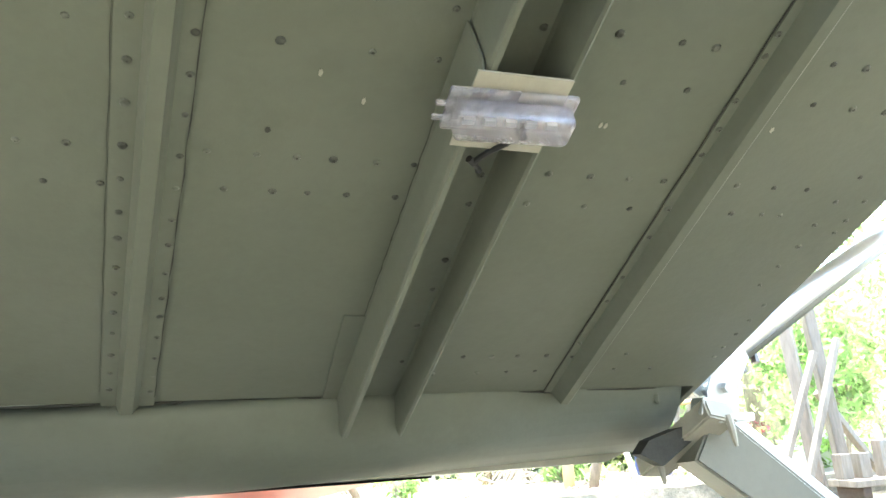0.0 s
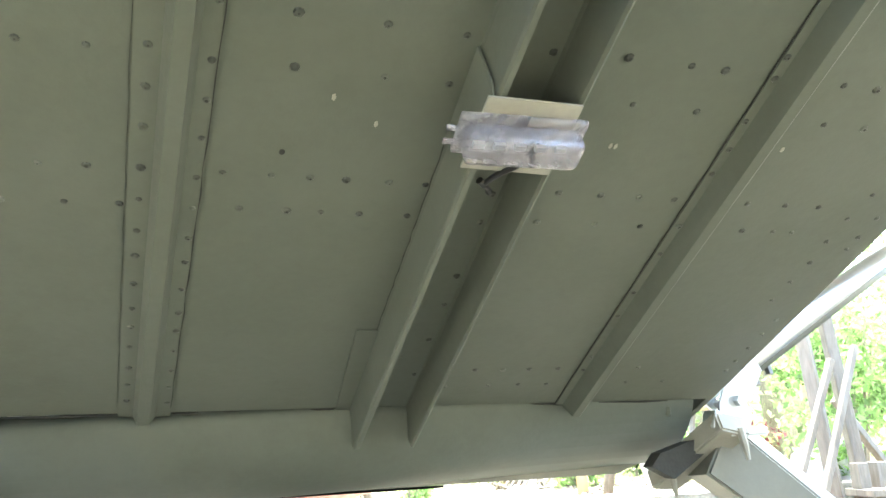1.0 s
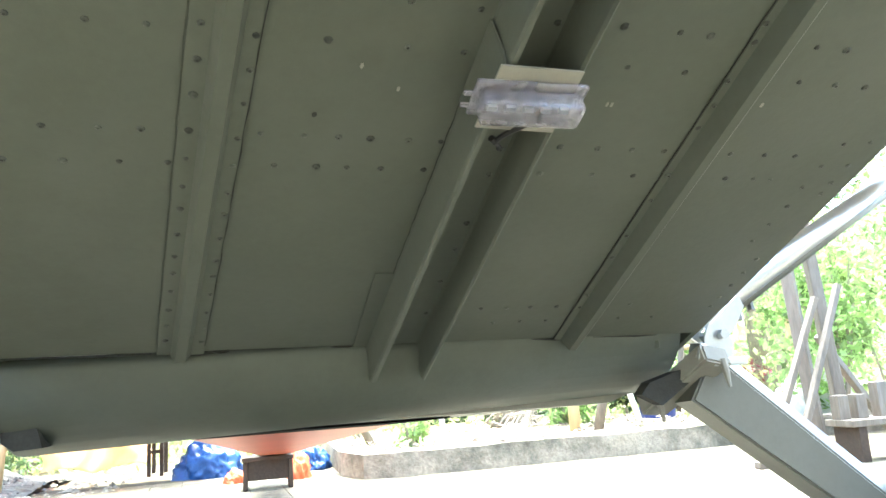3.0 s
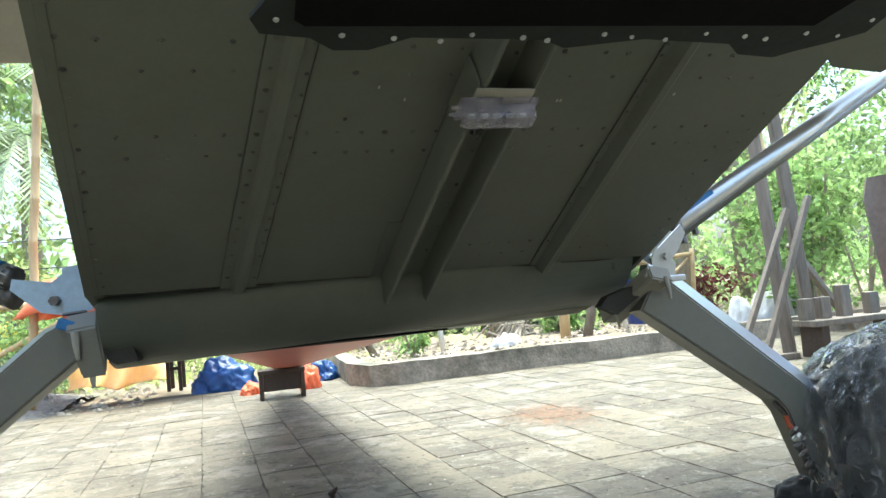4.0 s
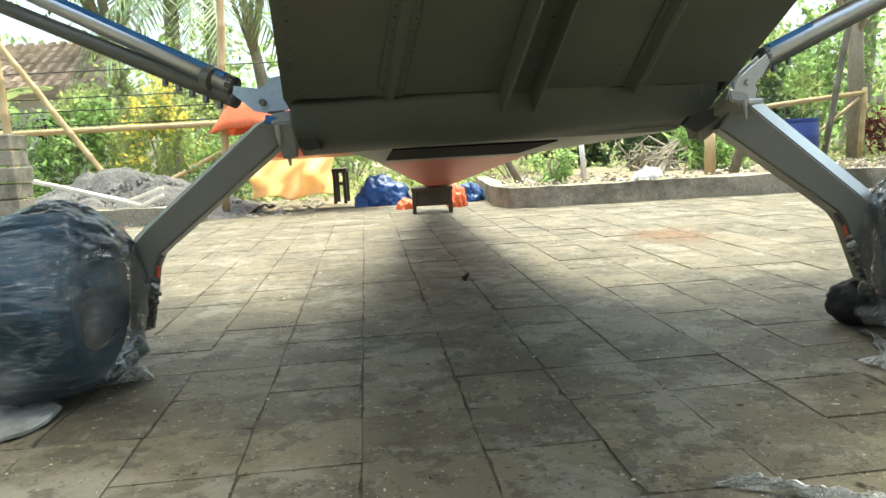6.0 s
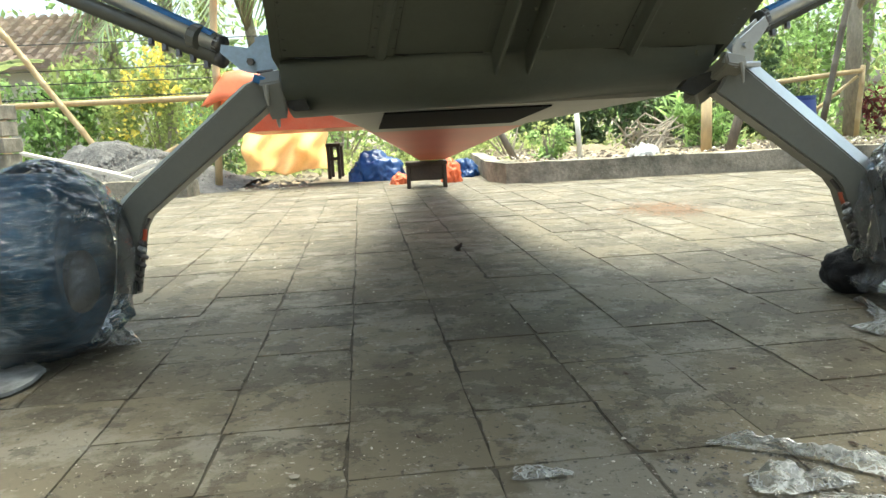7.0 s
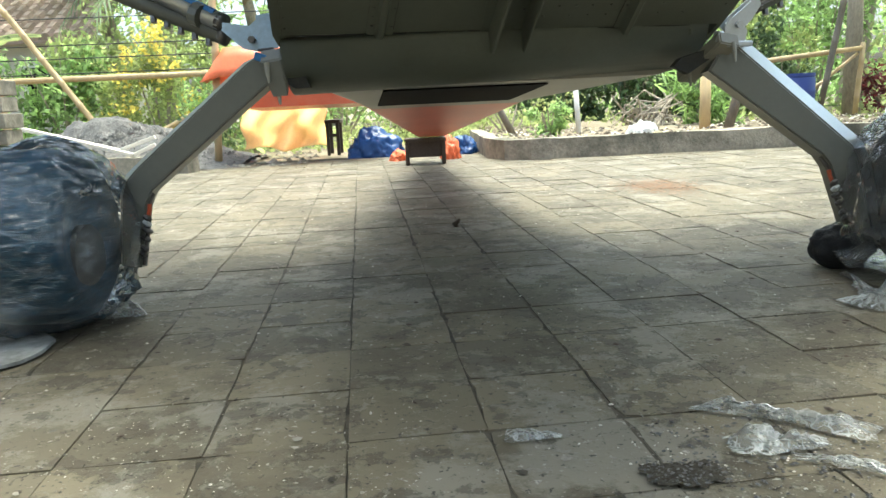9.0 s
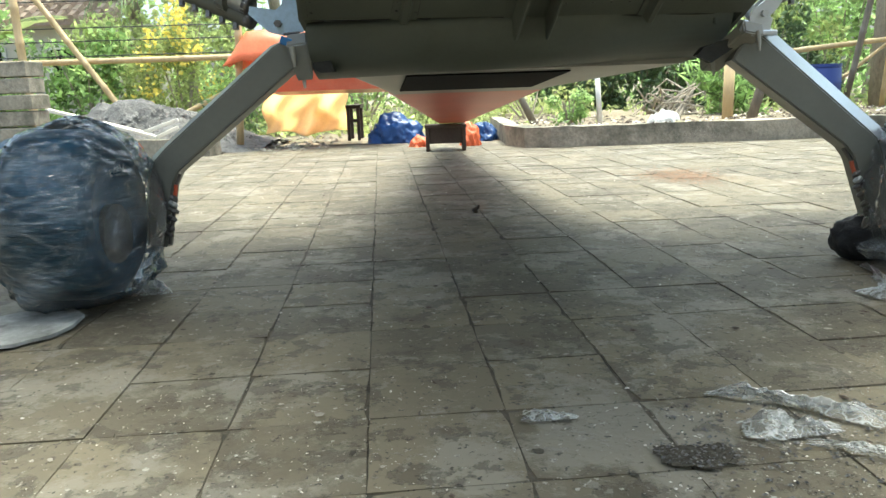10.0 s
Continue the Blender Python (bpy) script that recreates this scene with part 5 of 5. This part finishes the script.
# ---- planting ----
def cloud(rng, n, c, r, hollow=0.5):
    """Points in a lumpy crown: several offset balls."""
    out = []
    lumps = [(np.array(c) + rng.normal(size=3) * np.array(r) * 0.5, rng.uniform(0.35, 0.7)) for _ in range(9)]
    for k in range(n):
        m, s = lumps[rng.integers(len(lumps))]
        d = rng.normal(size=3)
        d /= np.linalg.norm(d)
        out.append(m + d * np.array(r) * s * rng.uniform(hollow, 1.0))
    p = np.array(out)
    p[:, 2] = np.maximum(p[:, 2], 0.02)
    return p


def shrub(name, x, y, rx, ry, h, n, size, material, label, seed, category="shrub", group="garden shrubs", stems=5, long=2.0):
    rng = np.random.default_rng(seed)
    ob = thing(name, label, category, (x, y, 0), group)
    bm = bmesh.new()
    for k in range(stems):
        a = rng.uniform(0, 6.28)
        tube(bm, [(x, y, -0.02), (x + 0.3 * rx * math.cos(a), y + 0.3 * ry * math.sin(a), h * 0.45), (x + 0.6 * rx * math.cos(a), y + 0.6 * ry * math.sin(a), h * 0.85)],
             [0.016, 0.012, 0.005], 5)
    part("stem", finish(bm), BARK, ob)
    leaves("foliage", cloud(rng, n, (x, y, h * 0.55), (rx, ry, h * 0.5)), size, material, ob, rng, long)
    return ob


def tree(x, y, h, r, n, size, material, label, seed, trunk=0.12, group="garden trees"):
    rng = np.random.default_rng(seed)
    ob = thing("tree", label, "tree", (x, y, 0), group)
    bm = bmesh.new()
    lean = rng.normal(size=2) * 0.06 * h
    top = Vector((x + lean[0], y + lean[1], h * 0.6))
    tube(bm, [(x, y, -0.05), (x + lean[0] * 0.4, y + lean[1] * 0.4, h * 0.3), top], [trunk * 1.25, trunk, trunk * 0.6], 10)
    part("trunk", finish(bm), BARK, ob, smooth=True)
    for k in range(6):
        a = rng.uniform(0, 6.28)
        bm = bmesh.new()
        e = Vector((x + r * 0.8 * math.cos(a), y + r * 0.8 * math.sin(a), h * rng.uniform(0.7, 1.0)))
        tube(bm, [top * 0.6 + Vector((x, y, 0)) * 0.4, top * 0.4 + e * 0.6 + Vector((0, 0, -0.1)), e], [trunk * 0.45, trunk * 0.25, 0.015], 6)
        part("limb", finish(bm), BARK, ob, smooth=True)
    leaves("crown", cloud(rng, n, (x, y, h * 0.8), (r, r, h * 0.32), 0.3), size, material, ob, rng)
    return ob


def palm(x, y, h, seed, label, frond=2.2, count=15, trunk=0.13):
    rng = np.random.default_rng(seed)
    ob = thing("palm", label, "palm", (x, y, 0), "palms")
    bm = bmesh.new()
    n = 14
    pts = [Vector((x + 0.05 * h * math.sin(k / n * 2), y, h * k / n)) for k in range(n + 1)]
    tube(bm, pts, [trunk * (1.2 - 0.4 * k / n) * (1.06 if k % 2 else 0.97) for k in range(n + 1)], 10)
    part("trunk", finish(bm), BARK, ob)
    top = pts[-1]
    for k in range(count):
        a, el = k * 2.4 + rng.uniform(-0.2, 0.2), rng.uniform(-0.1, 1.1)
        d = Vector((math.cos(a), math.sin(a), 0))
        L = frond * rng.uniform(0.8, 1.1)
        mid = [top + d * (L * f * math.cos(el * (1 - f))) + Vector((0, 0, L * (math.sin(el) * f - 0.75 * f * f))) for f in [i / 16 for i in range(17)]]
        vs, fs = [], []
        s = d.cross(Vector((0, 0, 1)))
        for i in range(1, 17):
            p, q = mid[i - 1], mid[i]
            w = L * 0.24 * math.sin(math.pi * (0.12 + 0.86 * i / 17))
            for sd in (-1, 1):
                for m in (0.0, 0.5):
                    b0 = p + (q - p) * m
                    b1 = b0 + (q - p) * 0.36
                    tip = b0 + (q - p) * 1.5 + s * sd * w + Vector((0, 0, -w * rng.uniform(0.3, 0.8)))
                    z = len(vs)
                    vs += [b0, b1, tip]
                    fs.append((z, z + 1, z + 2))
            z = len(vs)
            vs += [p + s * 0.012, p - s * 0.012, q - s * 0.012, q + s * 0.012]
            fs.append((z, z + 1, z + 2, z + 3))
        raw("frond", vs, fs, PALM_LEAF, ob)
    return ob


def banana(x, y, h, seed, count=7):
    rng = np.random.default_rng(seed)
    ob = thing("banana_plant", "banana plant with broad bright green torn leaves", "banana plant", (x, y, 0), "banana plants")
    bm = bmesh.new()
    tube(bm, [(x, y, -0.03), (x, y, h * 0.5)], [0.1, 0.07], 10)
    part("stem", finish(bm), LEAF_YELLOW, ob, smooth=True)
    for k in range(count):
        a, el = rng.uniform(0, 6.28), rng.uniform(0.7, 1.4)
        d = Vector((math.cos(a), math.sin(a), 0))
        s = d.cross(Vector((0, 0, 1)))
        L = h * rng.uniform(0.45, 0.65)
        vs, fs = [], []
        for i in range(15):
            f = i / 14
            p = Vector((x, y, h * 0.5)) + d * L * f * math.cos(el) * (1 + 0.5 * f) + Vector((0, 0, L * (math.sin(el) * f - 0.5 * f * f)))
            w = L * 0.12 * math.sin(math.pi * min(1, 0.06 + 0.94 * f)) ** 0.6 * (0.8 if i % 3 == 0 else 1)
            vs += [p - s * w - Vector((0, 0, w * 0.4)), p, p + s * w - Vector((0, 0, w * 0.4))]
            if i:
                z = 3 * i
                fs += [(z - 3, z - 2, z + 1, z), (z - 2, z - 1, z + 2, z + 1)]
        raw("leaf", vs, fs, LEAF_YELLOW, ob, smooth=True)
    return ob


# left garden
flower_bush = shrub("flower_bush", -3.35, 7.5, 0.55, 0.3, 1.55, 2000, 0.075, LEAF_YELLOW, "pale green shrub dotted with yellow flowers", 1)
rngf = np.random.default_rng(77)
leaves("flower", np.concatenate([cloud(rngf, n, (x, 7.25, z), (r, 0.16, r)) for x, z, r, n in
                                 ((-3.3, 1.22, 0.26, 130), (-3.55, 0.95, 0.2, 80), (-3.15, 0.95, 0.24, 90), (-3.2, 1.45, 0.2, 80), (-2.9, 0.62, 0.18, 50), (-3.6, 0.55, 0.2, 50))]),
       0.055, FLOWER, flower_bush, rngf, 1.2)["kind"] = "stuff"
shrub("shrub", -4.7, 7.9, 0.7, 0.5, 1.5, 2400, 0.09, LEAF, "leafy green shrub by the bamboo fence", 2)
shrub("shrub", -2.5, 7.6, 0.7, 0.5, 1.2, 2200, 0.08, LEAF, "leafy green shrub behind the fence", 3)
shrub("shrub", -2.6, 6.3, 0.45, 0.25, 0.35, 900, 0.06, LEAF_DARK, "low dark green plant behind the gravel heap", 4)
shrub("shrub", -5.6, 7.5, 0.6, 0.4, 1.0, 2000, 0.09, LEAF, "leafy green shrub at the fence foot", 5)
shrub("shrub", -3.9, 8.2, 1.2, 0.5, 1.9, 3200, 0.1, LEAF_YELLOW, "tall yellow-green shrub behind the fence", 6)
shrub("shrub", -6.3, 8.0, 1.1, 0.7, 2.2, 3200, 0.11, LEAF, "tall green shrub behind the fence", 7)
shrub("shrub", -1.2, 8.6, 1.3, 0.6, 1.3, 3000, 0.09, LEAF_YELLOW, "pale sunlit shrub behind the tarpaulin", 8)
banana(-4.9, 9.0, 2.1, 11, 3)
banana(-6.3, 8.4, 2.3, 13, 5)
palm(-4.6, 11.5, 4.6, 5, "coconut palm with long drooping fronds", 2.8, 18)
palm(-8.5, 13.0, 5.2, 6, "coconut palm with long drooping fronds", 2.8, 16)
palm(-2.0, 15.0, 5.6, 7, "far coconut palm behind the garden", 2.8, 14)
palm(6.8, 10.0, 4.4, 8, "coconut palm at the back of the yard", 2.6, 16, 0.17)
tree(-5.6, 12.5, 6.5, 2.2, 3000, 0.16, LEAF, "tall pale green tree behind the garden", 61)
tree(-3.2, 14.0, 7.0, 2.2, 3000, 0.17, LEAF_YELLOW, "tall sunlit tree behind the garden", 62)
palm(-3.4, 9.8, 3.4, 9, "young coconut palm with drooping fronds", 2.2, 16)
# right garden
for k in range(7):
    shrub("hedge_shrub", 1.5 + 0.5 * k, 7.6 + 0.15 * (k % 2), 0.38, 0.35, 0.95 + 0.15 * (k % 3), 1300, 0.09, LEAF_DARK, "dark broad-leaved hedge shrub", 30 + k, group="hedge")
shrub("shrub", 1.15, 5.6, 0.2, 0.15, 0.38, 500, 0.06, LEAF, "small green plant in the bed", 21)
shrub("shrub", 0.9, 6.9, 0.7, 0.3, 0.5, 900, 0.06, LEAF_YELLOW, "dry yellow-green ground plants in the bed", 22)
shrub("shrub", 2.95, 6.3, 0.25, 0.2, 0.75, 420, 0.3, LEAF, "long-bladed green plant in the bed", 23, long=9.0)
shrub("shrub", 5.9, 7.6, 0.5, 0.3, 0.6, 700, 0.08, RED_LEAF, "dark red leaved shrub in the garden", 24)
shrub("shrub", 4.2, 8.2, 0.8, 0.5, 1.7, 2600, 0.09, LEAF_YELLOW, "yellow-green shrub behind the drum", 25)
shrub("shrub", 5.6, 8.9, 1.0, 0.6, 2.4, 2200, 0.1, LEAF, "tall green shrub in the garden", 26)
shrub("shrub", 4.75, 4.4, 0.65, 0.5, 2.0, 4200, 0.075, LEAF, "dense bright green bush behind the posts", 27, stems=8)
shrub("shrub", 5.9, 5.0, 0.9, 0.6, 2.5, 3000, 0.085, LEAF, "dense tall green bush behind the sheets", 28, stems=8)
shrub("shrub", 7.2, 7.2, 1.1, 0.8, 2.6, 2200, 0.1, LEAF_YELLOW, "tall sunlit bush at the garden's side", 29)
tree(5.2, 7.2, 4.2, 1.3, 2400, 0.1, LEAF, "slender tree with a light green crown", 51, 0.09)
tree(7.6, 9.0, 5.5, 1.9, 2600, 0.12, LEAF_DARK, "dark leafy tree with a thick trunk", 52, 0.22)
tree(2.6, 11.5, 5.0, 2.0, 2600, 0.12, LEAF, "leafy tree at the back of the garden", 53)
tree(-0.5, 13.5, 5.4, 2.2, 2400, 0.13, LEAF, "far leafy tree behind the garden", 54)
tree(-7.2, 10.0, 4.8, 1.7, 2400, 0.12, LEAF, "leafy tree behind the fence", 55)
tree(-11.0, 14.0, 6.0, 2.4, 4200, 0.15, LEAF_DARK, "far dark leafy tree", 56)
tree(11.0, 13.0, 6.5, 2.6, 2800, 0.15, LEAF, "far leafy tree at the side", 57)
tree(5.0, 15.0, 6.0, 2.6, 2800, 0.15, LEAF_YELLOW, "far sunlit leafy tree", 58)
rngb = np.random.default_rng(99)
pts = np.column_stack([rngb.uniform(-22, 26, 15000), rngb.uniform(15, 20, 15000), rngb.beta(1.2, 2.2, 15000) * 4.2])
far = leaves("far_thicket", pts, 0.28, LEAF, None, rngb)
tagged(far, "far thicket of green leaves closing the garden", "thicket", kind="stuff")
pts = np.column_stack([rngb.uniform(-7, 9, 9000), rngb.uniform(6.3, 11, 9000), rngb.beta(1, 4, 9000) * 0.45])
undergrowth = tagged(leaves("undergrowth", pts, 0.09, LEAF_YELLOW, None, rngb), "low weeds and dry leaves covering the garden ground", "weeds", kind="stuff")

# house with a clay tile roof behind the left garden
house = thing("house", "low pale house with a clay tile roof behind the shrubs", "house", (-8.0, 12.0, 0))
bm = bmesh.new()
box(bm, (-8.2, 12.6, 0.9), (5.0, 3.0, 1.8))
part("wall", finish(bm), PLASTER, house)
roof = part("roof", finish((lambda b: (plate(b, [(-11.0, 10.8, 1.7), (-5.4, 10.8, 1.7), (-5.4, 12.6, 2.7), (-11.0, 12.6, 2.7)], (0, 0, 0.06)), b)[1])(bmesh.new())), ROOF_TILE, house)
bm = bmesh.new()
for r in range(8):
    for i in range(28):
        x = -10.95 + 0.2 * i
        tube(bm, [(x, 10.78 + 0.225 * r, 1.78 + 0.125 * r), (x, 11.02 + 0.225 * r, 1.89 + 0.125 * r)], 0.085, 6)
tagged(part("roof_tiling", finish(bm), ROOF_TILE, roof), kind="stuff")
for x in (-6.4, -7.8):
    bm = bmesh.new()
    box(bm, (x, 11.08, 0.95), (0.7, 0.05, 0.9))
    win = part("window", finish(bm), WHITE_WOOD, house)
    bm = bmesh.new()
    box(bm, (x, 11.05, 0.95), (0.56, 0.02, 0.76))
    part("pane", finish(bm), CAVITY, win)


# ---- litter on the floor ----
def scatter(name, n, x0, x1, y0, y1, lo, hi, material, label, seed, category="debris", z0=0.0015, rise=0.5, thin=0.3):
    rng = np.random.default_rng(seed)
    vs, fs = [], []
    for k in range(n):
        x, y = rng.uniform(x0, x1), rng.uniform(y0, y1)
        s = rng.uniform(lo, hi) * (0.5 + rng.random())
        a = rng.uniform(0, 3.14)
        e = rng.uniform(thin, 1.0)
        z = len(vs)
        for q in range(5):
            t = a + q * 1.2566
            r = s * rng.uniform(0.6, 1.1)
            p = (r * math.cos(q * 1.2566), r * e * math.sin(q * 1.2566))
            vs.append((x + p[0] * math.cos(a) - p[1] * math.sin(a), y + p[0] * math.sin(a) + p[1] * math.cos(a), z0))
        vs.append((x, y, z0 + s * rise))
        fs += [(z + q, z + (q + 1) % 5, z + 5) for q in range(5)]
    return tagged(raw(name, vs, fs, material), label, category, kind="stuff")


scatter("dark_litter", 700, -2.0, 3.2, -1.2, 4.0, 0.003, 0.010, WOOD_BROWN, "scattered dark leaf crumbs on the tiles", 5, rise=0.15, thin=0.12)
scatter("pale_litter", 700, -1.6, 2.4, -1.3, 3.5, 0.001, 0.0045, PLASTER, "scattered pale chips and crumbs on the tiles", 6)
scatter("grit", 1500, 0.12, 0.8, -1.35, -0.85, 0.001, 0.005, GRAVEL, "grey grit and mortar crumbs on the tiles", 7, "grit")
scatter("pale_grit", 500, 0.05, 0.75, -1.35, -0.85, 0.0008, 0.003, PLASTER, "pale mortar crumbs among the grit", 8, "grit")
scatter("grit", 420, -0.8, -0.2, -1.3, -0.7, 0.0006, 0.0019, PLASTER, "fine pale grit on the tiles", 9, "grit")
scatter("bed_litter", 420, 0.55, 5.0, 4.15, 7.0, 0.008, 0.028, PLASTER, "pale dry leaves and plaster bits on the bed", 12, z0=0.11)
scatter("dark_bed_litter", 900, 0.55, 5.0, 4.15, 7.0, 0.01, 0.035, WOOD_BROWN, "dark dry leaves on the bed", 13, z0=0.11)
scatter("rubble", 260, -2.6, -1.2, 4.6, 6.3, 0.015, 0.05, CONCRETE, "broken rubble stones along the garden edge", 10, "rubble")
rng = np.random.default_rng(3)
vs, fs = [], []
for k in range(1100):
    x, y = 1.08 + rng.normal() * 0.11, 1.95 + rng.normal() * 0.16
    s = rng.uniform(0.003, 0.009)
    z = len(vs)
    vs += [(x + s * math.cos(q * 1.2566 + k), y + s * math.sin(q * 1.2566 + k), 0.0022 + 0.00001 * (k % 60)) for q in range(5)]
    fs.append(tuple(range(z, z + 5)))
tagged(raw("brick_dust", vs, fs, RED_STAIN), "patch of red brick dust on the tiles", "dust", kind="stuff")
# grey mortar dust strewn over the near tiles
vs, fs = [], []
for k in range(9000):
    x, y = 0.72 + rng.normal() * 0.3, -1.02 + rng.normal() * 0.24
    s = rng.uniform(0.0007, 0.0022)
    e = rng.uniform(0.25, 1.0)
    z = len(vs)
    vs += [(x + s * math.cos(q * 1.2566 + k), y + e * s * math.sin(q * 1.2566 + k), 0.0016 + 0.00001 * (k % 60)) for q in range(5)]
    fs.append(tuple(range(z, z + 5)))
tagged(raw("mortar_dust", vs, fs, CHALK), "grey mortar dust strewn over the tiles", "dust", kind="stuff")
# soil showing in a broken tile
bm = bmesh.new()
n = 26
g = {}
for i in range(n + 1):
    for j in range(n + 1):
        u, v = 2 * i / n - 1, 2 * j / n - 1
        k = noise.fractal(Vector((u * 2, v * 2, 7)), 1.0, 2.0, 4)
        if u * u + v * v < 0.85 + 0.5 * k:
            g[i, j] = bm.verts.new((0.13 + 0.062 * u, -1.02 + 0.04 * v, 0.002 + 0.006 * abs(noise.noise(Vector((u * 7, v * 6, 2)))) + 0.003 * dice.random()))
for (i, j), v in g.items():
    q = [g.get(k) for k in ((i, j), (i + 1, j), (i + 1, j + 1), (i, j + 1))]
    if all(q):
        bm.faces.new(q)
tagged(part("soil_patch", bm, JOINT), "dark soil in a broken hole of the tiling", "soil", kind="stuff")
scatter("soil_crumbs", 160, 0.075, 0.185, -1.055, -0.985, 0.001, 0.004, GRAVEL, "crumbs of soil and stone in the hole", 15, "soil", 0.006)
scatter("leaf_crumbs", 110, -0.9, 1.8, -0.6, 2.2, 0.003, 0.01, WOOD_BROWN, "curled dark leaf bits on the tiles", 16, rise=0.25, thin=0.1)
scatter("pale_grit", 1500, 0.0, 1.0, -1.4, -0.6, 0.0006, 0.0028, CHALK, "fine pale mortar grit strewn over the tiles", 19, "grit", rise=0.3)
scatter("spall", 420, -1.2, 2.4, -1.2, 3.4, 0.004, 0.012, JOINT, "shallow dark chipped spots in the tiles", 17, "chips", rise=0.01, thin=0.12)
scatter("spall", 320, -1.2, 2.6, -1.2, 3.6, 0.004, 0.012, CHALK, "pale scuffed mortar spots on the tiles", 18, "chips", rise=0.01, thin=0.12)
bm = bmesh.new()
tube(bm, [(-0.058, 1.016, 0.0), (-0.066, 1.01, 0.012), (-0.052, 1.0, 0.024), (-0.047, 1.0, 0.034)], [0.009, 0.012, 0.007, 0.003], 7)
tagged(part("wood_stub", finish(bm), WOOD_BROWN), "small dark stub of wood on the tiles", "stick")

# ---- floor tiles ----
PITCH, TURN_TILES, ORIGIN = 0.2165, radians(4.2), Vector((-0.131, -0.632, 0))
turn = Matrix.Rotation(TURN_TILES, 4, "Z")
variants = []
ragged = random.Random(21)
for k in range(10):
    bm = bmesh.new()
    half = PITCH / 2 - 0.0004
    wide = (0.0012, 0.0035, 0.0006, 0.0022, 0.0045, 0.0008, 0.003, 0.0015, 0.0005, 0.0055)[k]
    top, low = [], []
    for side in range(4):
        a = side * math.pi / 2
        for s in range(5):
            f = -1 + 2 * s / 5
            cut = wide * (2.0 if side % 2 == 0 else 0.7) * ragged.random() ** 1.5 + (0.008 * ragged.random() if s == 0 and ragged.random() < 0.25 else 0)
            x, y = half - cut, f * half
            if s == 0:
                y = -half + cut
            co, si = math.cos(a), math.sin(a)
            top.append(bm.verts.new((x * co - y * si, x * si + y * co, -0.0006 * ragged.random())))
            low.append(bm.verts.new((half * co - (f * half) * si, half * si + (f * half) * co, -0.014)))
    bm.faces.new(top)
    n = len(top)
    for q in range(n):
        bm.faces.new((top[q], low[q], low[(q + 1) % n], top[(q + 1) % n]))
    finish(bm)
    me = bpy.data.meshes.new("floor_tile")
    bm.to_mesh(me)
    bm.free()
    me.materials.append(TILE)
    variants.append(me)
cells = []
for i in range(-14, 26):
    for j in range(-8, 26):
        p = ORIGIN + turn.to_3x3() @ Vector(((i + 0.5) * PITCH, (j + 0.5) * PITCH, 0))
        if -3.0 < p.x < 5.2 and -2.3 < p.y < 4.95:
            cells.append((p, (p - Vector((0.1, -0.1, 0))).length))
cells.sort(key=lambda c: c[1])
dice = random.Random(5)
vs, fs = [], []
for k, (p, d) in enumerate(cells):
    tip = pose(0, 0, 0, dice.uniform(-0.3, 0.3), dice.uniform(-0.3, 0.3), dice.choice((0, 180)) + dice.uniform(-0.3, 0.3))
    m = Matrix.Translation(p + Vector((0, 0, dice.uniform(-0.002, 0.0008)))) @ turn @ tip
    me = variants[dice.randrange(10)]
    if k < 300:
        ob = new("floor_tile", me)
        ob.parent = pavement
        ob.matrix_basis = m
    else:
        z = len(vs)
        vs += [m @ v.co for v in me.vertices]
        fs += [tuple(z + q for q in f.vertices) for f in me.polygons]
rest = raw("far_tiles", vs, fs, TILE, pavement)
tagged(rest, kind="stuff")
